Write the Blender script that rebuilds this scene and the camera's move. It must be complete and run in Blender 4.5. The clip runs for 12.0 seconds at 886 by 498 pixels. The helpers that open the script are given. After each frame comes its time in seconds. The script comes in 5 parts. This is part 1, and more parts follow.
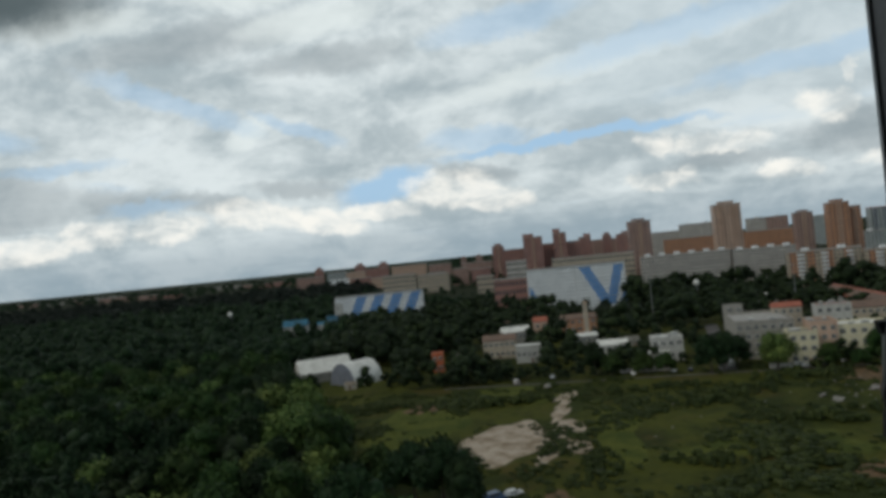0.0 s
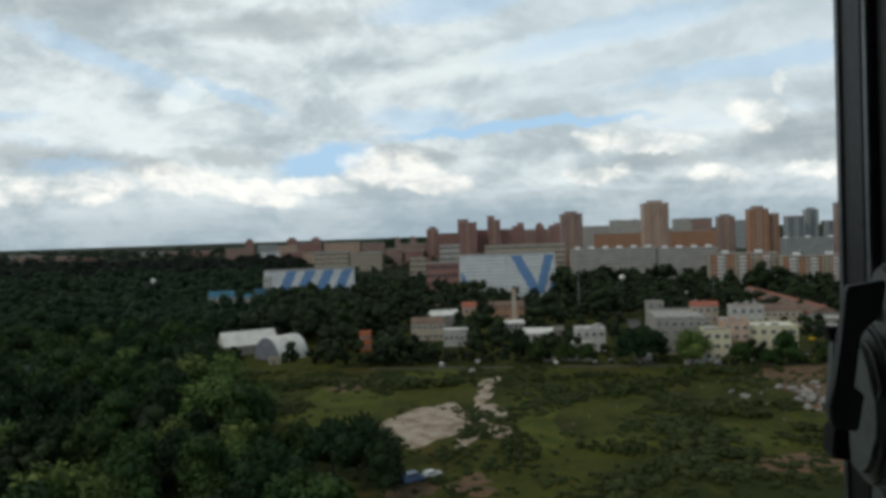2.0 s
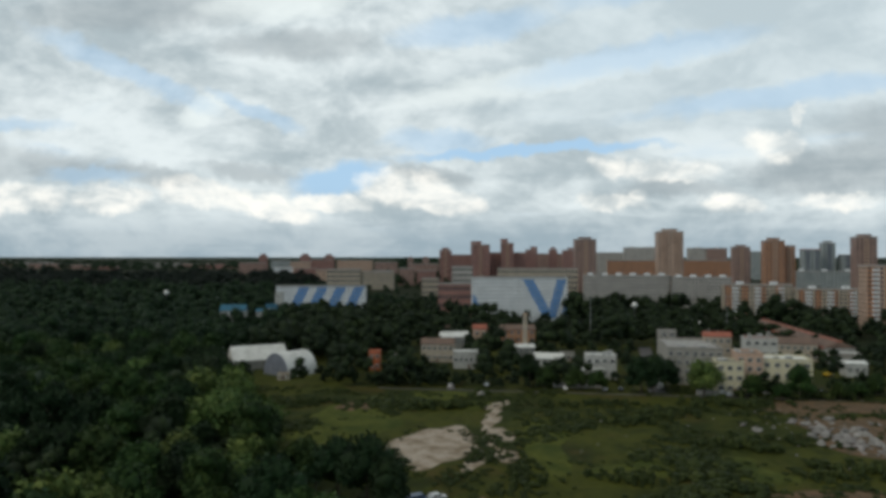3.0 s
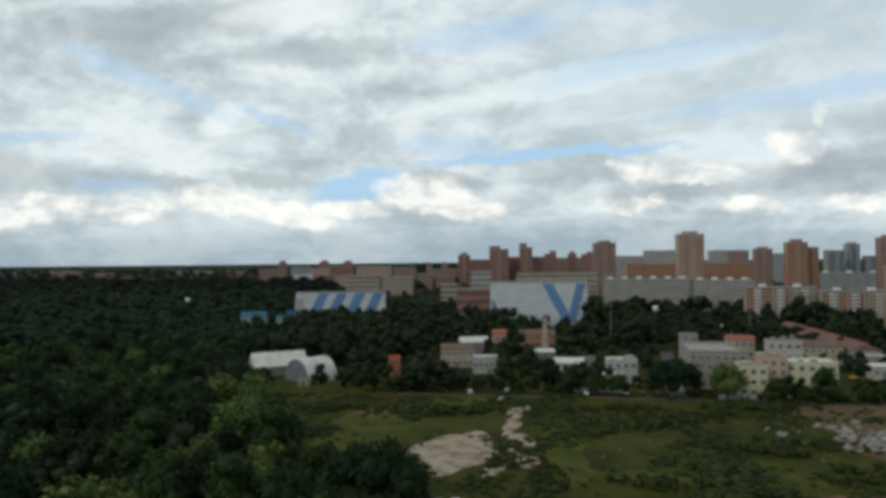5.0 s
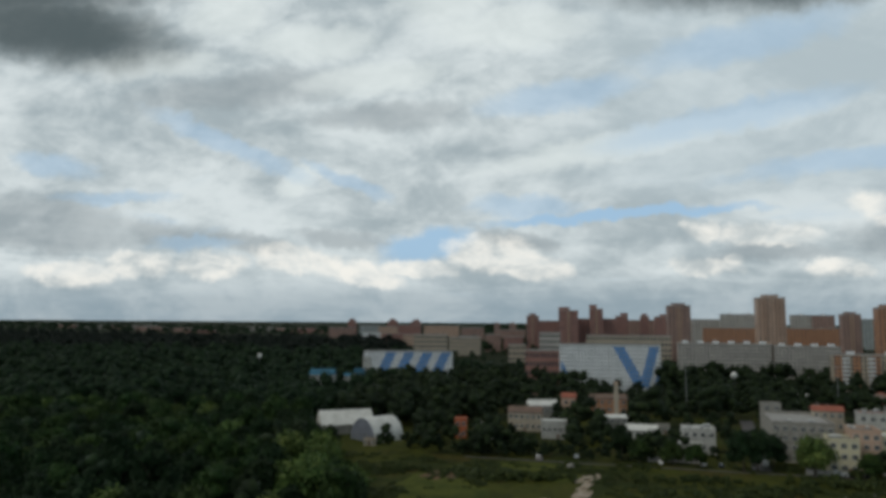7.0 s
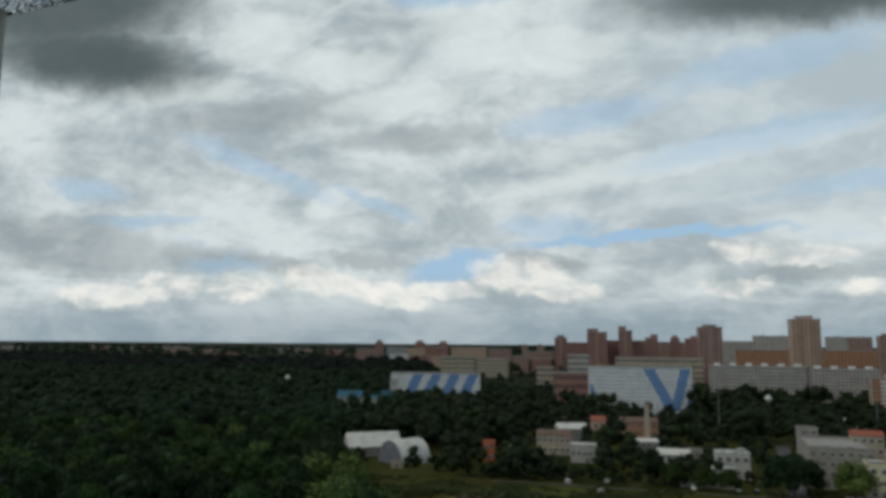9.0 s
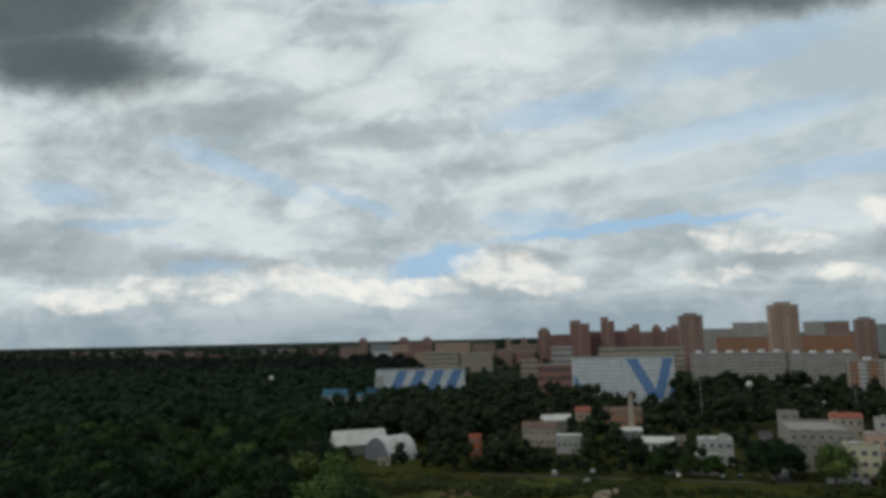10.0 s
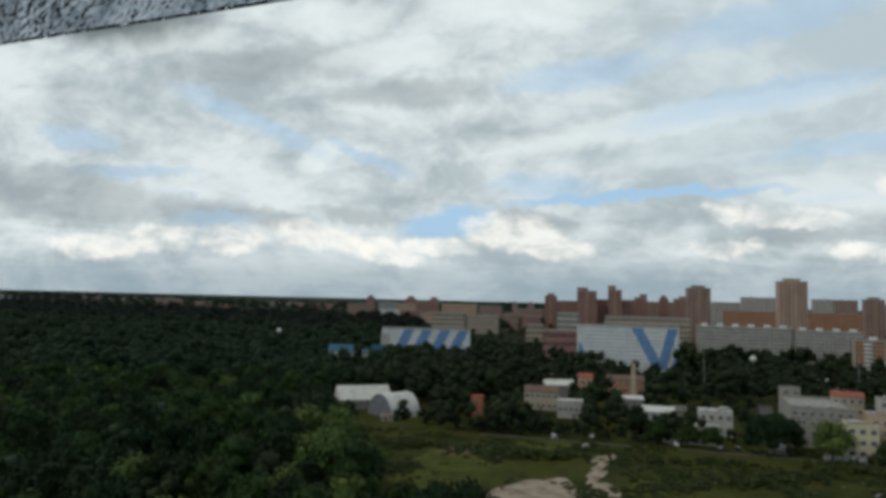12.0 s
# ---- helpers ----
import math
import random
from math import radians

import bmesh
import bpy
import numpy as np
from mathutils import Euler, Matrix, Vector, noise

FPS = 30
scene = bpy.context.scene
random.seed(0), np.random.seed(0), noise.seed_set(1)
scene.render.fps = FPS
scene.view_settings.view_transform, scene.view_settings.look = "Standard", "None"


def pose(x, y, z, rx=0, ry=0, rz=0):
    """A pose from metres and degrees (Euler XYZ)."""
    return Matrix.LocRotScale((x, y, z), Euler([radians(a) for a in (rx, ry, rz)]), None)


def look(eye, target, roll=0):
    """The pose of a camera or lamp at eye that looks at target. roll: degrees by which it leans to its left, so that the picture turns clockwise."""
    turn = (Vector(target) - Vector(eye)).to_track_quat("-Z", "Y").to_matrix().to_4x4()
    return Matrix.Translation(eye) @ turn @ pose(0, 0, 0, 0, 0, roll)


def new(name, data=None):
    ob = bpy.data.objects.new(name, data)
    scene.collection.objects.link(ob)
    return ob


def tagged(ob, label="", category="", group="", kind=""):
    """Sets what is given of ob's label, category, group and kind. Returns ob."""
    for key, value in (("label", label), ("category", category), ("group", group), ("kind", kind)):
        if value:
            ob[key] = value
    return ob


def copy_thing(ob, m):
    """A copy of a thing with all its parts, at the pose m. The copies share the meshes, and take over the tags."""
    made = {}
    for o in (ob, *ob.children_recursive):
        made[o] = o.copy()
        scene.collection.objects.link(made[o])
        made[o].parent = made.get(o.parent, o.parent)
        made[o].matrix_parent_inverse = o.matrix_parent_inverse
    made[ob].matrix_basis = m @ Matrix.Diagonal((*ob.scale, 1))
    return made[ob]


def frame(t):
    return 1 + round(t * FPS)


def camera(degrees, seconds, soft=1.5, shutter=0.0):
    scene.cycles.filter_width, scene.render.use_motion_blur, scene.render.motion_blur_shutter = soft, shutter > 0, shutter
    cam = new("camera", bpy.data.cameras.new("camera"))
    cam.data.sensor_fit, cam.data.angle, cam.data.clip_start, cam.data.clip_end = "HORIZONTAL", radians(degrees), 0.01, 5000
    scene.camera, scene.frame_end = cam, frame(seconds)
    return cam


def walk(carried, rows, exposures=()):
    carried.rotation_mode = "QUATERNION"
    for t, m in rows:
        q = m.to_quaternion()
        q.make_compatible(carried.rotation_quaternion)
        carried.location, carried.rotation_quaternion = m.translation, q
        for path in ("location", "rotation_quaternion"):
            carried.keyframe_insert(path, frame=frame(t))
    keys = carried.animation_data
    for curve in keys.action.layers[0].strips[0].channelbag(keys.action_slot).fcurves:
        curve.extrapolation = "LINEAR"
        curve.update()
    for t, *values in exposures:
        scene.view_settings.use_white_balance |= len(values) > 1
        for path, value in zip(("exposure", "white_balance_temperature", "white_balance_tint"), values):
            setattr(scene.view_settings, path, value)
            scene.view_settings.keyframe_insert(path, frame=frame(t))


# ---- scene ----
# The eye stands at an open window, 55 m over the ground; +y looks out over the fields.
cam = camera(64.07, 12.0, soft=3.8, shutter=0.3)
PATH = [
    (0.0, pose(-0.0155, -0.0500, 55.0000, 90.79, 5.70, 2.90)),
    (0.5, pose(0.0090, 0.0300, 55.0000, 88.21, 3.33, 1.34)),
    (1.0, pose(-0.0184, 0.0083, 55.0066, 88.26, 1.38, -0.88)),
    (1.5, pose(0.0000, 0.0000, 55.0000, 89.09, 3.06, -2.02)),
    (2.0, pose(-0.0117, 0.0076, 54.9945, 88.95, 1.92, -2.43)),
    (2.5, pose(-0.0750, 0.0200, 54.9900, 92.14, 0.10, 0.00)),
    (3.0, pose(-0.0850, 0.0200, 54.9850, 90.67, -0.02, -1.39)),
    (3.2, pose(-0.0850, 0.0200, 54.9850, 90.38, -0.75, -1.48)),
    (5.0, pose(-0.0700, 0.0200, 54.9800, 91.10, 0.55, 0.12)),
    (5.5, pose(-0.0255, -0.0055, 54.9758, 89.77, 0.68, -3.18)),
    (6.0, pose(-0.0227, 0.0086, 54.9683, 90.87, -0.36, -1.27)),
    (6.5, pose(-0.0100, 0.0000, 54.9733, 93.42, -0.14, 5.79)),
    (7.0, pose(0.0000, 0.0000, 54.9750, 95.94, -0.39, 5.59)),
    (7.5, pose(0.0000, 0.0000, 55.0001, 99.14, 1.11, 6.20)),
    (7.7, pose(-0.0050, 0.0000, 54.9935, 98.37, 0.29, 5.16)),
    (9.3, pose(-0.0840, 0.0000, 54.9442, 97.24, -0.49, 8.04)),
    (9.5, pose(-0.0700, 0.0000, 54.9420, 96.64, -0.15, 6.83)),
    (10.0, pose(-0.0500, 0.0000, 54.9206, 97.31, 1.23, 6.47)),
    (10.5, pose(-0.0300, 0.0000, 54.9504, 92.85, -1.23, 7.71)),
    (11.0, pose(0.0000, -0.0100, 55.0043, 95.63, -1.37, 9.33)),
    (11.5, pose(-0.0050, -0.0300, 55.0300, 95.90, -1.15, 7.82)),
    (12.0, pose(-0.0100, -0.0500, 55.0580, 94.15, -1.41, 7.05)),
]
walk(cam, PATH, exposures=[(0.0, -0.10, 6620, 10), (1.0, 0.10, 6620, 10), (2.5, 0.05, 6620, 10), (5.5, 0.08, 6620, 10), (6.5, -0.05, 6620, 10), (7.5, -0.27, 6620, 10), (9.5, -0.2, 6620, 10), (10.5, -0.18, 6620, 10), (12.0, -0.05, 6620, 10)])


# ---- light: a cloudy summer sky and a veiled sun ----
SUN_AZ, SUN_EL = -118.0, 50.0      # degrees clockwise from +y, and over the horizon


def node(nt, kind, at=(0, 0), **settings):
    n = nt.nodes.new(kind)
    n.location = at
    for key, value in settings.items():
        setattr(n, key, value)
    return n


class Graph:
    """Short hand for sums of node values."""

    def __init__(self, nt):
        self.nt = nt

    def put(self, socket, value):
        if isinstance(value, (int, float, tuple)):
            socket.default_value = value
        else:
            self.nt.links.new(value, socket)

    def math(self, op, a, b=0.0, c=0.0, clamp=False):
        n = node(self.nt, "ShaderNodeMath", operation=op, use_clamp=clamp)
        for s, v in zip(n.inputs, (a, b, c)):
            self.put(s, v)
        return n.outputs[0]

    def ramp(self, value, lo, hi, to0=0.0, to1=1.0):
        n = node(self.nt, "ShaderNodeMapRange", interpolation_type="SMOOTHSTEP")
        for s, v in zip(n.inputs, (value, lo, hi, to0, to1)):
            self.put(s, v)
        return n.outputs[0]

    def vec(self, x, y, z=0.0):
        n = node(self.nt, "ShaderNodeCombineXYZ")
        for s, v in zip(n.inputs, (x, y, z)):
            self.put(s, v)
        return n.outputs[0]

    def noise(self, vector, scale, detail=4.0, rough=0.55, distortion=0.0):
        n = node(self.nt, "ShaderNodeTexNoise")
        self.put(n.inputs["Vector"], vector)
        n.inputs["Scale"].default_value = scale
        n.inputs["Detail"].default_value = detail
        n.inputs["Roughness"].default_value = rough
        n.inputs["Distortion"].default_value = distortion
        return n.outputs["Fac"]

    def mix(self, fac, a, b, kind="MIX"):
        n = node(self.nt, "ShaderNodeMix", data_type="RGBA", blend_type=kind)
        self.put(n.inputs[0], fac)
        self.put(n.inputs[6], a)
        self.put(n.inputs[7], b)
        return n.outputs[2]


world = bpy.data.worlds.new("cloudy_sky")
scene.world = world
world.use_nodes = True
wt = world.node_tree
wt.nodes.clear()
g = Graph(wt)
sky = node(wt, "ShaderNodeTexSky", sky_type="NISHITA", sun_disc=False,
           sun_elevation=radians(SUN_EL), sun_rotation=radians(SUN_AZ), altitude=150.0, dust_density=2.0)
co = node(wt, "ShaderNodeTexCoord")
sep = node(wt, "ShaderNodeSeparateXYZ")
wt.links.new(co.outputs["Generated"], sep.inputs[0])
dx, dy, dz = sep.outputs
ahead = g.math("MAXIMUM", g.math("ABSOLUTE", dy), 0.12)
U = g.math("DIVIDE", dx, ahead)            # tangent plane of the view ahead
V = g.math("DIVIDE", dz, ahead)
up = g.math("ADD", g.math("MAXIMUM", dz, 0.0), 0.07)
layer = g.vec(g.math("DIVIDE", dx, up), g.math("DIVIDE", dy, up))   # the cloud deck, seen from under
near_layer = g.vec(g.math("MULTIPLY", U, 1.0), g.math("MULTIPLY", V, 1.75))
# ragged edges for all cloud forms
rag_a = g.math("SUBTRACT", g.noise(g.vec(U, g.math("MULTIPLY", V, 1.5)), 15.0, 8.0, 0.62), 0.5)
rag_b = g.math("SUBTRACT", g.noise(g.vec(V, g.math("MULTIPLY", U, 1.0), 3.0), 17.0, 8.0, 0.62), 0.5)
Uw = g.math("MULTIPLY_ADD", rag_a, 0.10, U)
Vw = g.math("MULTIPLY_ADD", rag_b, 0.048, V)


def blob(u, v, ru, rv, tilt=0.0, rim=0.1):
    """A soft cloud form round (u, v) of the view ahead, with ragged edges: 1 inside, 0 outside."""
    c, s = math.cos(radians(tilt)), math.sin(radians(tilt))
    a = g.math("SUBTRACT", Uw, u)
    b = g.math("SUBTRACT", Vw, v)
    p = g.math("ADD", g.math("MULTIPLY", a, c / ru), g.math("MULTIPLY", b, s / ru))
    q = g.math("ADD", g.math("MULTIPLY", a, -s / rv), g.math("MULTIPLY", b, c / rv))
    r = g.math("ADD", g.math("MULTIPLY", p, p), g.math("MULTIPLY", q, q))
    return g.ramp(r, 2.1, rim, 0.0, 1.0)


def gather(forms, rim=0.1):
    total = None
    for form in forms:
        f = blob(*form, rim)
        total = f if total is None else g.math("MAXIMUM", total, f)
    return total


GAPS = [(-0.120, 0.112, 0.058, 0.020, 10), (0.15, 0.152, 0.16, 0.008, 3), (-0.13, 0.56, 0.09, 0.05, 0)]
THIN = [(-0.24, 0.205, 0.06, 0.010, -24), (-0.42, 0.262, 0.12, 0.014, -24), (-0.70, 0.235, 0.06, 0.018, -10), (0.30, 0.285, 0.16, 0.02, 12), (0.07, 0.325, 0.10, 0.02, 8),
        (-0.60, 0.185, 0.08, 0.010, 0), (0.52, 0.235, 0.20, 0.016, 8), (0.02, 0.165, 0.07, 0.014, 0), (0.33, 0.40, 0.14, 0.025, 12), (-0.47, 0.115, 0.06, 0.010, 0)]
CUMULUS = [(-0.034, 0.099, 0.050, 0.023, 0), (0.025, 0.080, 0.045, 0.015, -14), (-0.135, 0.077, 0.045, 0.011, 0),
           (-0.31, 0.090, 0.06, 0.017, -10), (-0.44, 0.082, 0.045, 0.016, 0), (-0.56, 0.082, 0.05, 0.017, 0),
           (-0.215, 0.068, 0.05, 0.016, -10), (-0.66, 0.07, 0.06, 0.018, 0), 
           (0.500, 0.160, 0.042, 0.020, -6), (0.53, 0.205, 0.010, 0.014, 0),
           (0.262, 0.128, 0.022, 0.012, 10), (0.345, 0.122, 0.062, 0.014, 0), (0.435, 0.076, 0.035, 0.012, 0),
           (0.265, 0.082, 0.04, 0.012, 0), (0.60, 0.08, 0.05, 0.012, 0)]
GREYS = [(-0.245, 0.119, 0.06, 0.013, -10), (-0.39, 0.116, 0.06, 0.014, -12), (-0.52, 0.128, 0.07, 0.017, -8),
         (0.565, 0.118, 0.10, 0.028, 0), (0.36, 0.098, 0.08, 0.012, 0), (0.01, 0.116, 0.06, 0.012, -14),
         (-0.68, 0.155, 0.11, 0.028, -8), (0.64, 0.15, 0.06, 0.02, 0),
         (-0.40, 0.345, 0.16, 0.026, 4), (-0.19, 0.30, 0.10, 0.02, 0), (-0.80, 0.160, 0.10, 0.03, 0),
         (-0.70, 0.125, 0.14, 0.022, -3), (0.62, 0.125, 0.10, 0.03, 0), (0.70, 0.19, 0.12, 0.03, 0)]
DARKS = [(-0.72, 0.455, 0.19, 0.056, -10), (-0.76, 0.535, 0.22, 0.07, 0), (0.39, 0.500, 0.24, 0.050, 2)]
WHITES = [(-0.31, 0.207, 0.036, 0.015, 25), (-0.43, 0.470, 0.06, 0.04, 0), (-0.10, 0.49, 0.07, 0.045, 0), (-0.20, 0.358, 0.10, 0.02, 4),
          (-0.30, 0.415, 0.08, 0.025, 0), (0.20, 0.26, 0.22, 0.018, 10), (-0.55, 0.39, 0.10, 0.02, 0), (0.0, 0.43, 0.10, 0.03, 0)]
deck = g.noise(layer, 0.75, 9.0, 0.6, 0.5)
streak = g.noise(near_layer, 5.5, 10.0, 0.66, 0.35)
fluff = g.noise(near_layer, 17.0, 8.0, 0.6, 0.5)
wide = g.noise(near_layer, 2.6, 5.0, 0.58)
gap = g.math("MAXIMUM", g.math("MAXIMUM", g.math("MULTIPLY", gather(GAPS, 0.4), 0.95), g.math("MULTIPLY", gather(THIN), 0.5)), g.ramp(deck, 0.58, 0.78, 0.0, 0.4))
tone = g.math("ADD", g.math("ADD", g.math("MULTIPLY", deck, 0.28), g.math("MULTIPLY", streak, 0.42)),
              g.math("ADD", g.math("MULTIPLY", wide, 0.15), g.math("MULTIPLY", fluff, 0.15)))
tone = g.ramp(tone, 0.40, 0.59)
cloud = g.mix(tone, (0.375, 0.455, 0.495, 1), (0.71, 0.79, 0.815, 1))
veil = g.math("MULTIPLY", g.ramp(U, -0.05, 0.25), g.ramp(V, 0.13, 0.22, 0.0, 0.55))
cloud = g.mix(veil, cloud, (0.52, 0.625, 0.68, 1))
cloud = g.mix(g.math("MULTIPLY", gather(GREYS), 0.52), cloud, (0.265, 0.315, 0.345, 1))
cloud = g.mix(g.math("MULTIPLY", gather(WHITES), 0.6), cloud, (0.80, 0.88, 0.88, 1))
cloud = g.mix(g.math("MULTIPLY", gather(DARKS), 0.92), cloud, (0.072, 0.098, 0.106, 1))
blue = g.mix(1.0, sky.outputs[0], (0.075, 0.085, 0.085, 1), "MULTIPLY")
blue = g.mix(0.8, blue, (0.40, 0.62, 0.86, 1))
air = g.mix(gap, cloud, blue)
low = g.ramp(V, 0.085, 0.015)
haze = g.mix(g.ramp(streak, 0.4, 0.65), (0.275, 0.365, 0.43, 1), (0.39, 0.47, 0.52, 1))
air = g.mix(g.math("MULTIPLY", low, 0.85), air, haze)
puff = g.math("MULTIPLY", gather(CUMULUS, 0.55), g.ramp(g.math("ADD", g.math("MULTIPLY", streak, 0.5), g.math("MULTIPLY", fluff, 0.5)), 0.40, 0.60, 0.22, 1.0))
air = g.mix(g.math("MULTIPLY", puff, 0.92), air, (0.96, 0.955, 0.90, 1))
# darker sky overhead, almost all unseen, added to dim the land
over = g.ramp(dz, 0.46, 0.75)
overhead_dim = g.mix(g.ramp(deck, 0.4, 0.65), (0.055, 0.068, 0.078, 1), (0.15, 0.18, 0.20, 1))
air = g.mix(over, air, overhead_dim)
back = node(wt, "ShaderNodeBackground")
wt.links.new(air, back.inputs[0])
back.inputs[1].default_value = 1.08
wt.links.new(back.outputs[0], node(wt, "ShaderNodeOutputWorld").inputs[0])

sun = new("sun", bpy.data.lights.new("sun", "SUN"))
sun.data.energy, sun.data.angle, sun.data.color = 1.0, radians(14), (1.0, 0.96, 0.84)
sa, se = radians(SUN_AZ), radians(SUN_EL)
sun.matrix_world = look((math.sin(sa) * 80, math.cos(sa) * 80, 200), (math.sin(sa) * (80 - 100 * math.cos(se)), math.cos(sa) * (80 - 100 * math.cos(se)), 200 - 100 * math.sin(se)))


# ---- materials ----
def material(name, colour, other=None, grain=1.0, rough=0.8, bump=0.2, stains=0.25, metal=0.0, jitter=0.0, fine=6.0, spec=0.5):
    """Two scales of variation: broad stains and fine grain; grain is the size of the broad ones in metres."""
    m = bpy.data.materials.new(name)
    m.use_nodes = True
    nt = m.node_tree
    q = Graph(nt)
    bsdf = nt.nodes["Principled BSDF"]
    tc = node(nt, "ShaderNodeTexCoord").outputs["Object"]
    big = q.noise(tc, 1.0 / grain, 4.0, 0.6)
    small = q.noise(tc, fine / grain, 6.0, 0.65)
    other = other or tuple(c * 0.6 for c in colour)
    col = q.mix(q.ramp(big, 0.38, 0.66), (*colour, 1), (*other, 1))
    col = q.mix(q.math("MULTIPLY", q.ramp(small, 0.35, 0.75), stains), col, (*[c * 0.45 for c in other], 1))
    if jitter:
        hsv = node(nt, "ShaderNodeHueSaturation")
        rnd = node(nt, "ShaderNodeObjectInfo").outputs["Random"]
        q.put(hsv.inputs["Hue"], q.math("MULTIPLY_ADD", rnd, jitter * 0.12, 0.5 - jitter * 0.06))
        q.put(hsv.inputs["Value"], q.math("MULTIPLY_ADD", q.math("FRACT", q.math("MULTIPLY", rnd, 7.31)), jitter, 1.0 - jitter / 2))
        q.put(hsv.inputs["Color"], col)
        col = hsv.outputs[0]
    q.put(bsdf.inputs["Base Color"], col)
    q.put(bsdf.inputs["Roughness"], q.math("MULTIPLY_ADD", small, 0.2, rough - 0.1))
    bsdf.inputs["Metallic"].default_value = metal
    bsdf.inputs["Specular IOR Level"].default_value = spec
    if bump:
        b = node(nt, "ShaderNodeBump")
        b.inputs["Strength"].default_value = bump
        b.inputs["Distance"].default_value = grain / fine * 0.3
        q.put(b.inputs["Height"], small)
        q.put(bsdf.inputs["Normal"], b.outputs[0])
    return m


def leaf_material(name, colour, other, island=0.5):
    m = material(name, colour, other, grain=5.0, rough=0.75, bump=0.0, stains=0.3, jitter=0.3, spec=0.2)
    nt = m.node_tree
    q = Graph(nt)
    bsdf = nt.nodes["Principled BSDF"]
    src = bsdf.inputs["Base Color"].links[0].from_socket
    hsv = node(nt, "ShaderNodeHueSaturation")
    rnd = node(nt, "ShaderNodeNewGeometry").outputs["Random Per Island"]
    q.put(hsv.inputs["Value"], q.math("MULTIPLY_ADD", rnd, island, 1.0 - island / 2))
    q.put(hsv.inputs["Hue"], q.math("MULTIPLY_ADD", rnd, -0.03, 0.515))
    q.put(hsv.inputs["Color"], src)
    q.put(bsdf.inputs["Base Color"], hsv.outputs[0])
    return m


PANE = bpy.data.materials.new("clear_glass")
PANE.use_nodes = True
PANE.node_tree.nodes["Principled BSDF"].inputs["Transmission Weight"].default_value = 1.0
PANE.node_tree.nodes["Principled BSDF"].inputs["Roughness"].default_value = 0.02
PANE.node_tree.nodes["Principled BSDF"].inputs["Base Color"].default_value = (0.75, 0.80, 0.79, 1)
LEAF = leaf_material("leaves", (0.033, 0.066, 0.014), (0.016, 0.040, 0.010), 0.5)
LEAF_PALE = leaf_material("pale_leaves", (0.082, 0.122, 0.030), (0.050, 0.086, 0.022), 0.5)
LEAF_DARK = leaf_material("dark_leaves", (0.013, 0.033, 0.010), (0.008, 0.021, 0.007), 0.5)
WOODS = leaf_material("far_woods", (0.014, 0.031, 0.010), (0.007, 0.019, 0.008), 0.5)
# a darker leaf colour for the band of woods before the skyline
WOODS_DARK = leaf_material("far_pines", (0.008, 0.016, 0.010), (0.005, 0.011, 0.008), 0.3)
BELT = leaf_material("belt_leaves", (0.017, 0.033, 0.010), (0.006, 0.015, 0.006), 0.6)
BARK = material("bark", (0.10, 0.08, 0.06), None, 0.4, 0.9, 0.5)
WHITE_PANEL = material("white_panel", (0.78, 0.80, 0.82), (0.68, 0.70, 0.72), 9.0, 0.8, 0.05, 0.18)
GREY_PANEL = material("grey_panel", (0.46, 0.435, 0.40), (0.37, 0.35, 0.325), 9.0, 0.85, 0.05, 0.25)
PALE_BLUE = material("pale_panel", (0.34, 0.375, 0.37), (0.27, 0.305, 0.31), 9.0, 0.8, 0.05, 0.2)
BLUE = material("blue_facing", (0.07, 0.25, 0.60), (0.06, 0.21, 0.50), 7.0, 0.7, 0.05, 0.15)
# paler, duller red: distance haze is put into the brick colour
BRICK_RED = material("red_brick", (0.34, 0.175, 0.145), (0.28, 0.145, 0.125), 8.0, 0.9, 0.1, 0.25)
BRICK_ORANGE = material("orange_brick", (0.44, 0.22, 0.12), (0.37, 0.185, 0.105), 8.0, 0.9, 0.1, 0.2)
BRICK_PINK = material("pale_brick", (0.52, 0.36, 0.27), (0.45, 0.31, 0.235), 8.0, 0.9, 0.1, 0.2)
BRICK_BROWN = material("brown_brick", (0.34, 0.215, 0.175), (0.28, 0.18, 0.15), 8.0, 0.9, 0.1, 0.2)
CREAM = material("cream_render", (0.62, 0.575, 0.40), (0.53, 0.49, 0.355), 5.0, 0.85, 0.1, 0.25)
BEIGE = material("beige_panel", (0.44, 0.375, 0.29), (0.36, 0.31, 0.25), 6.0, 0.85, 0.1, 0.25)
WHITE_WORN = material("worn_white_render", (0.48, 0.48, 0.455), (0.36, 0.355, 0.335), 3.0, 0.9, 0.2, 0.35)
GREY_WORN = material("worn_grey_render", (0.31, 0.295, 0.265), (0.23, 0.22, 0.20), 3.0, 0.9, 0.2, 0.4)
WEEDS = leaf_material("weeds", (0.046, 0.060, 0.014), (0.028, 0.041, 0.010), 0.5)
CONCRETE = material("concrete", (0.42, 0.41, 0.39), (0.30, 0.29, 0.28), 3.0, 0.9, 0.4, 0.4)
ROOF_FELT = material("roof_felt", (0.24, 0.23, 0.22), (0.17, 0.165, 0.16), 6.0, 0.9, 0.2, 0.4)
ROOF_WHITE = material("white_sheet_roof", (0.74, 0.74, 0.71), (0.58, 0.58, 0.55), 6.0, 0.5, 0.1, 0.25)
ROOF_RED = material("red_sheet_roof", (0.38, 0.12, 0.075), (0.30, 0.10, 0.07), 6.0, 0.7, 0.1, 0.3)
ROOF_BROWN = material("brown_roof", (0.20, 0.13, 0.10), (0.14, 0.10, 0.08), 5.0, 0.85, 0.1, 0.35)
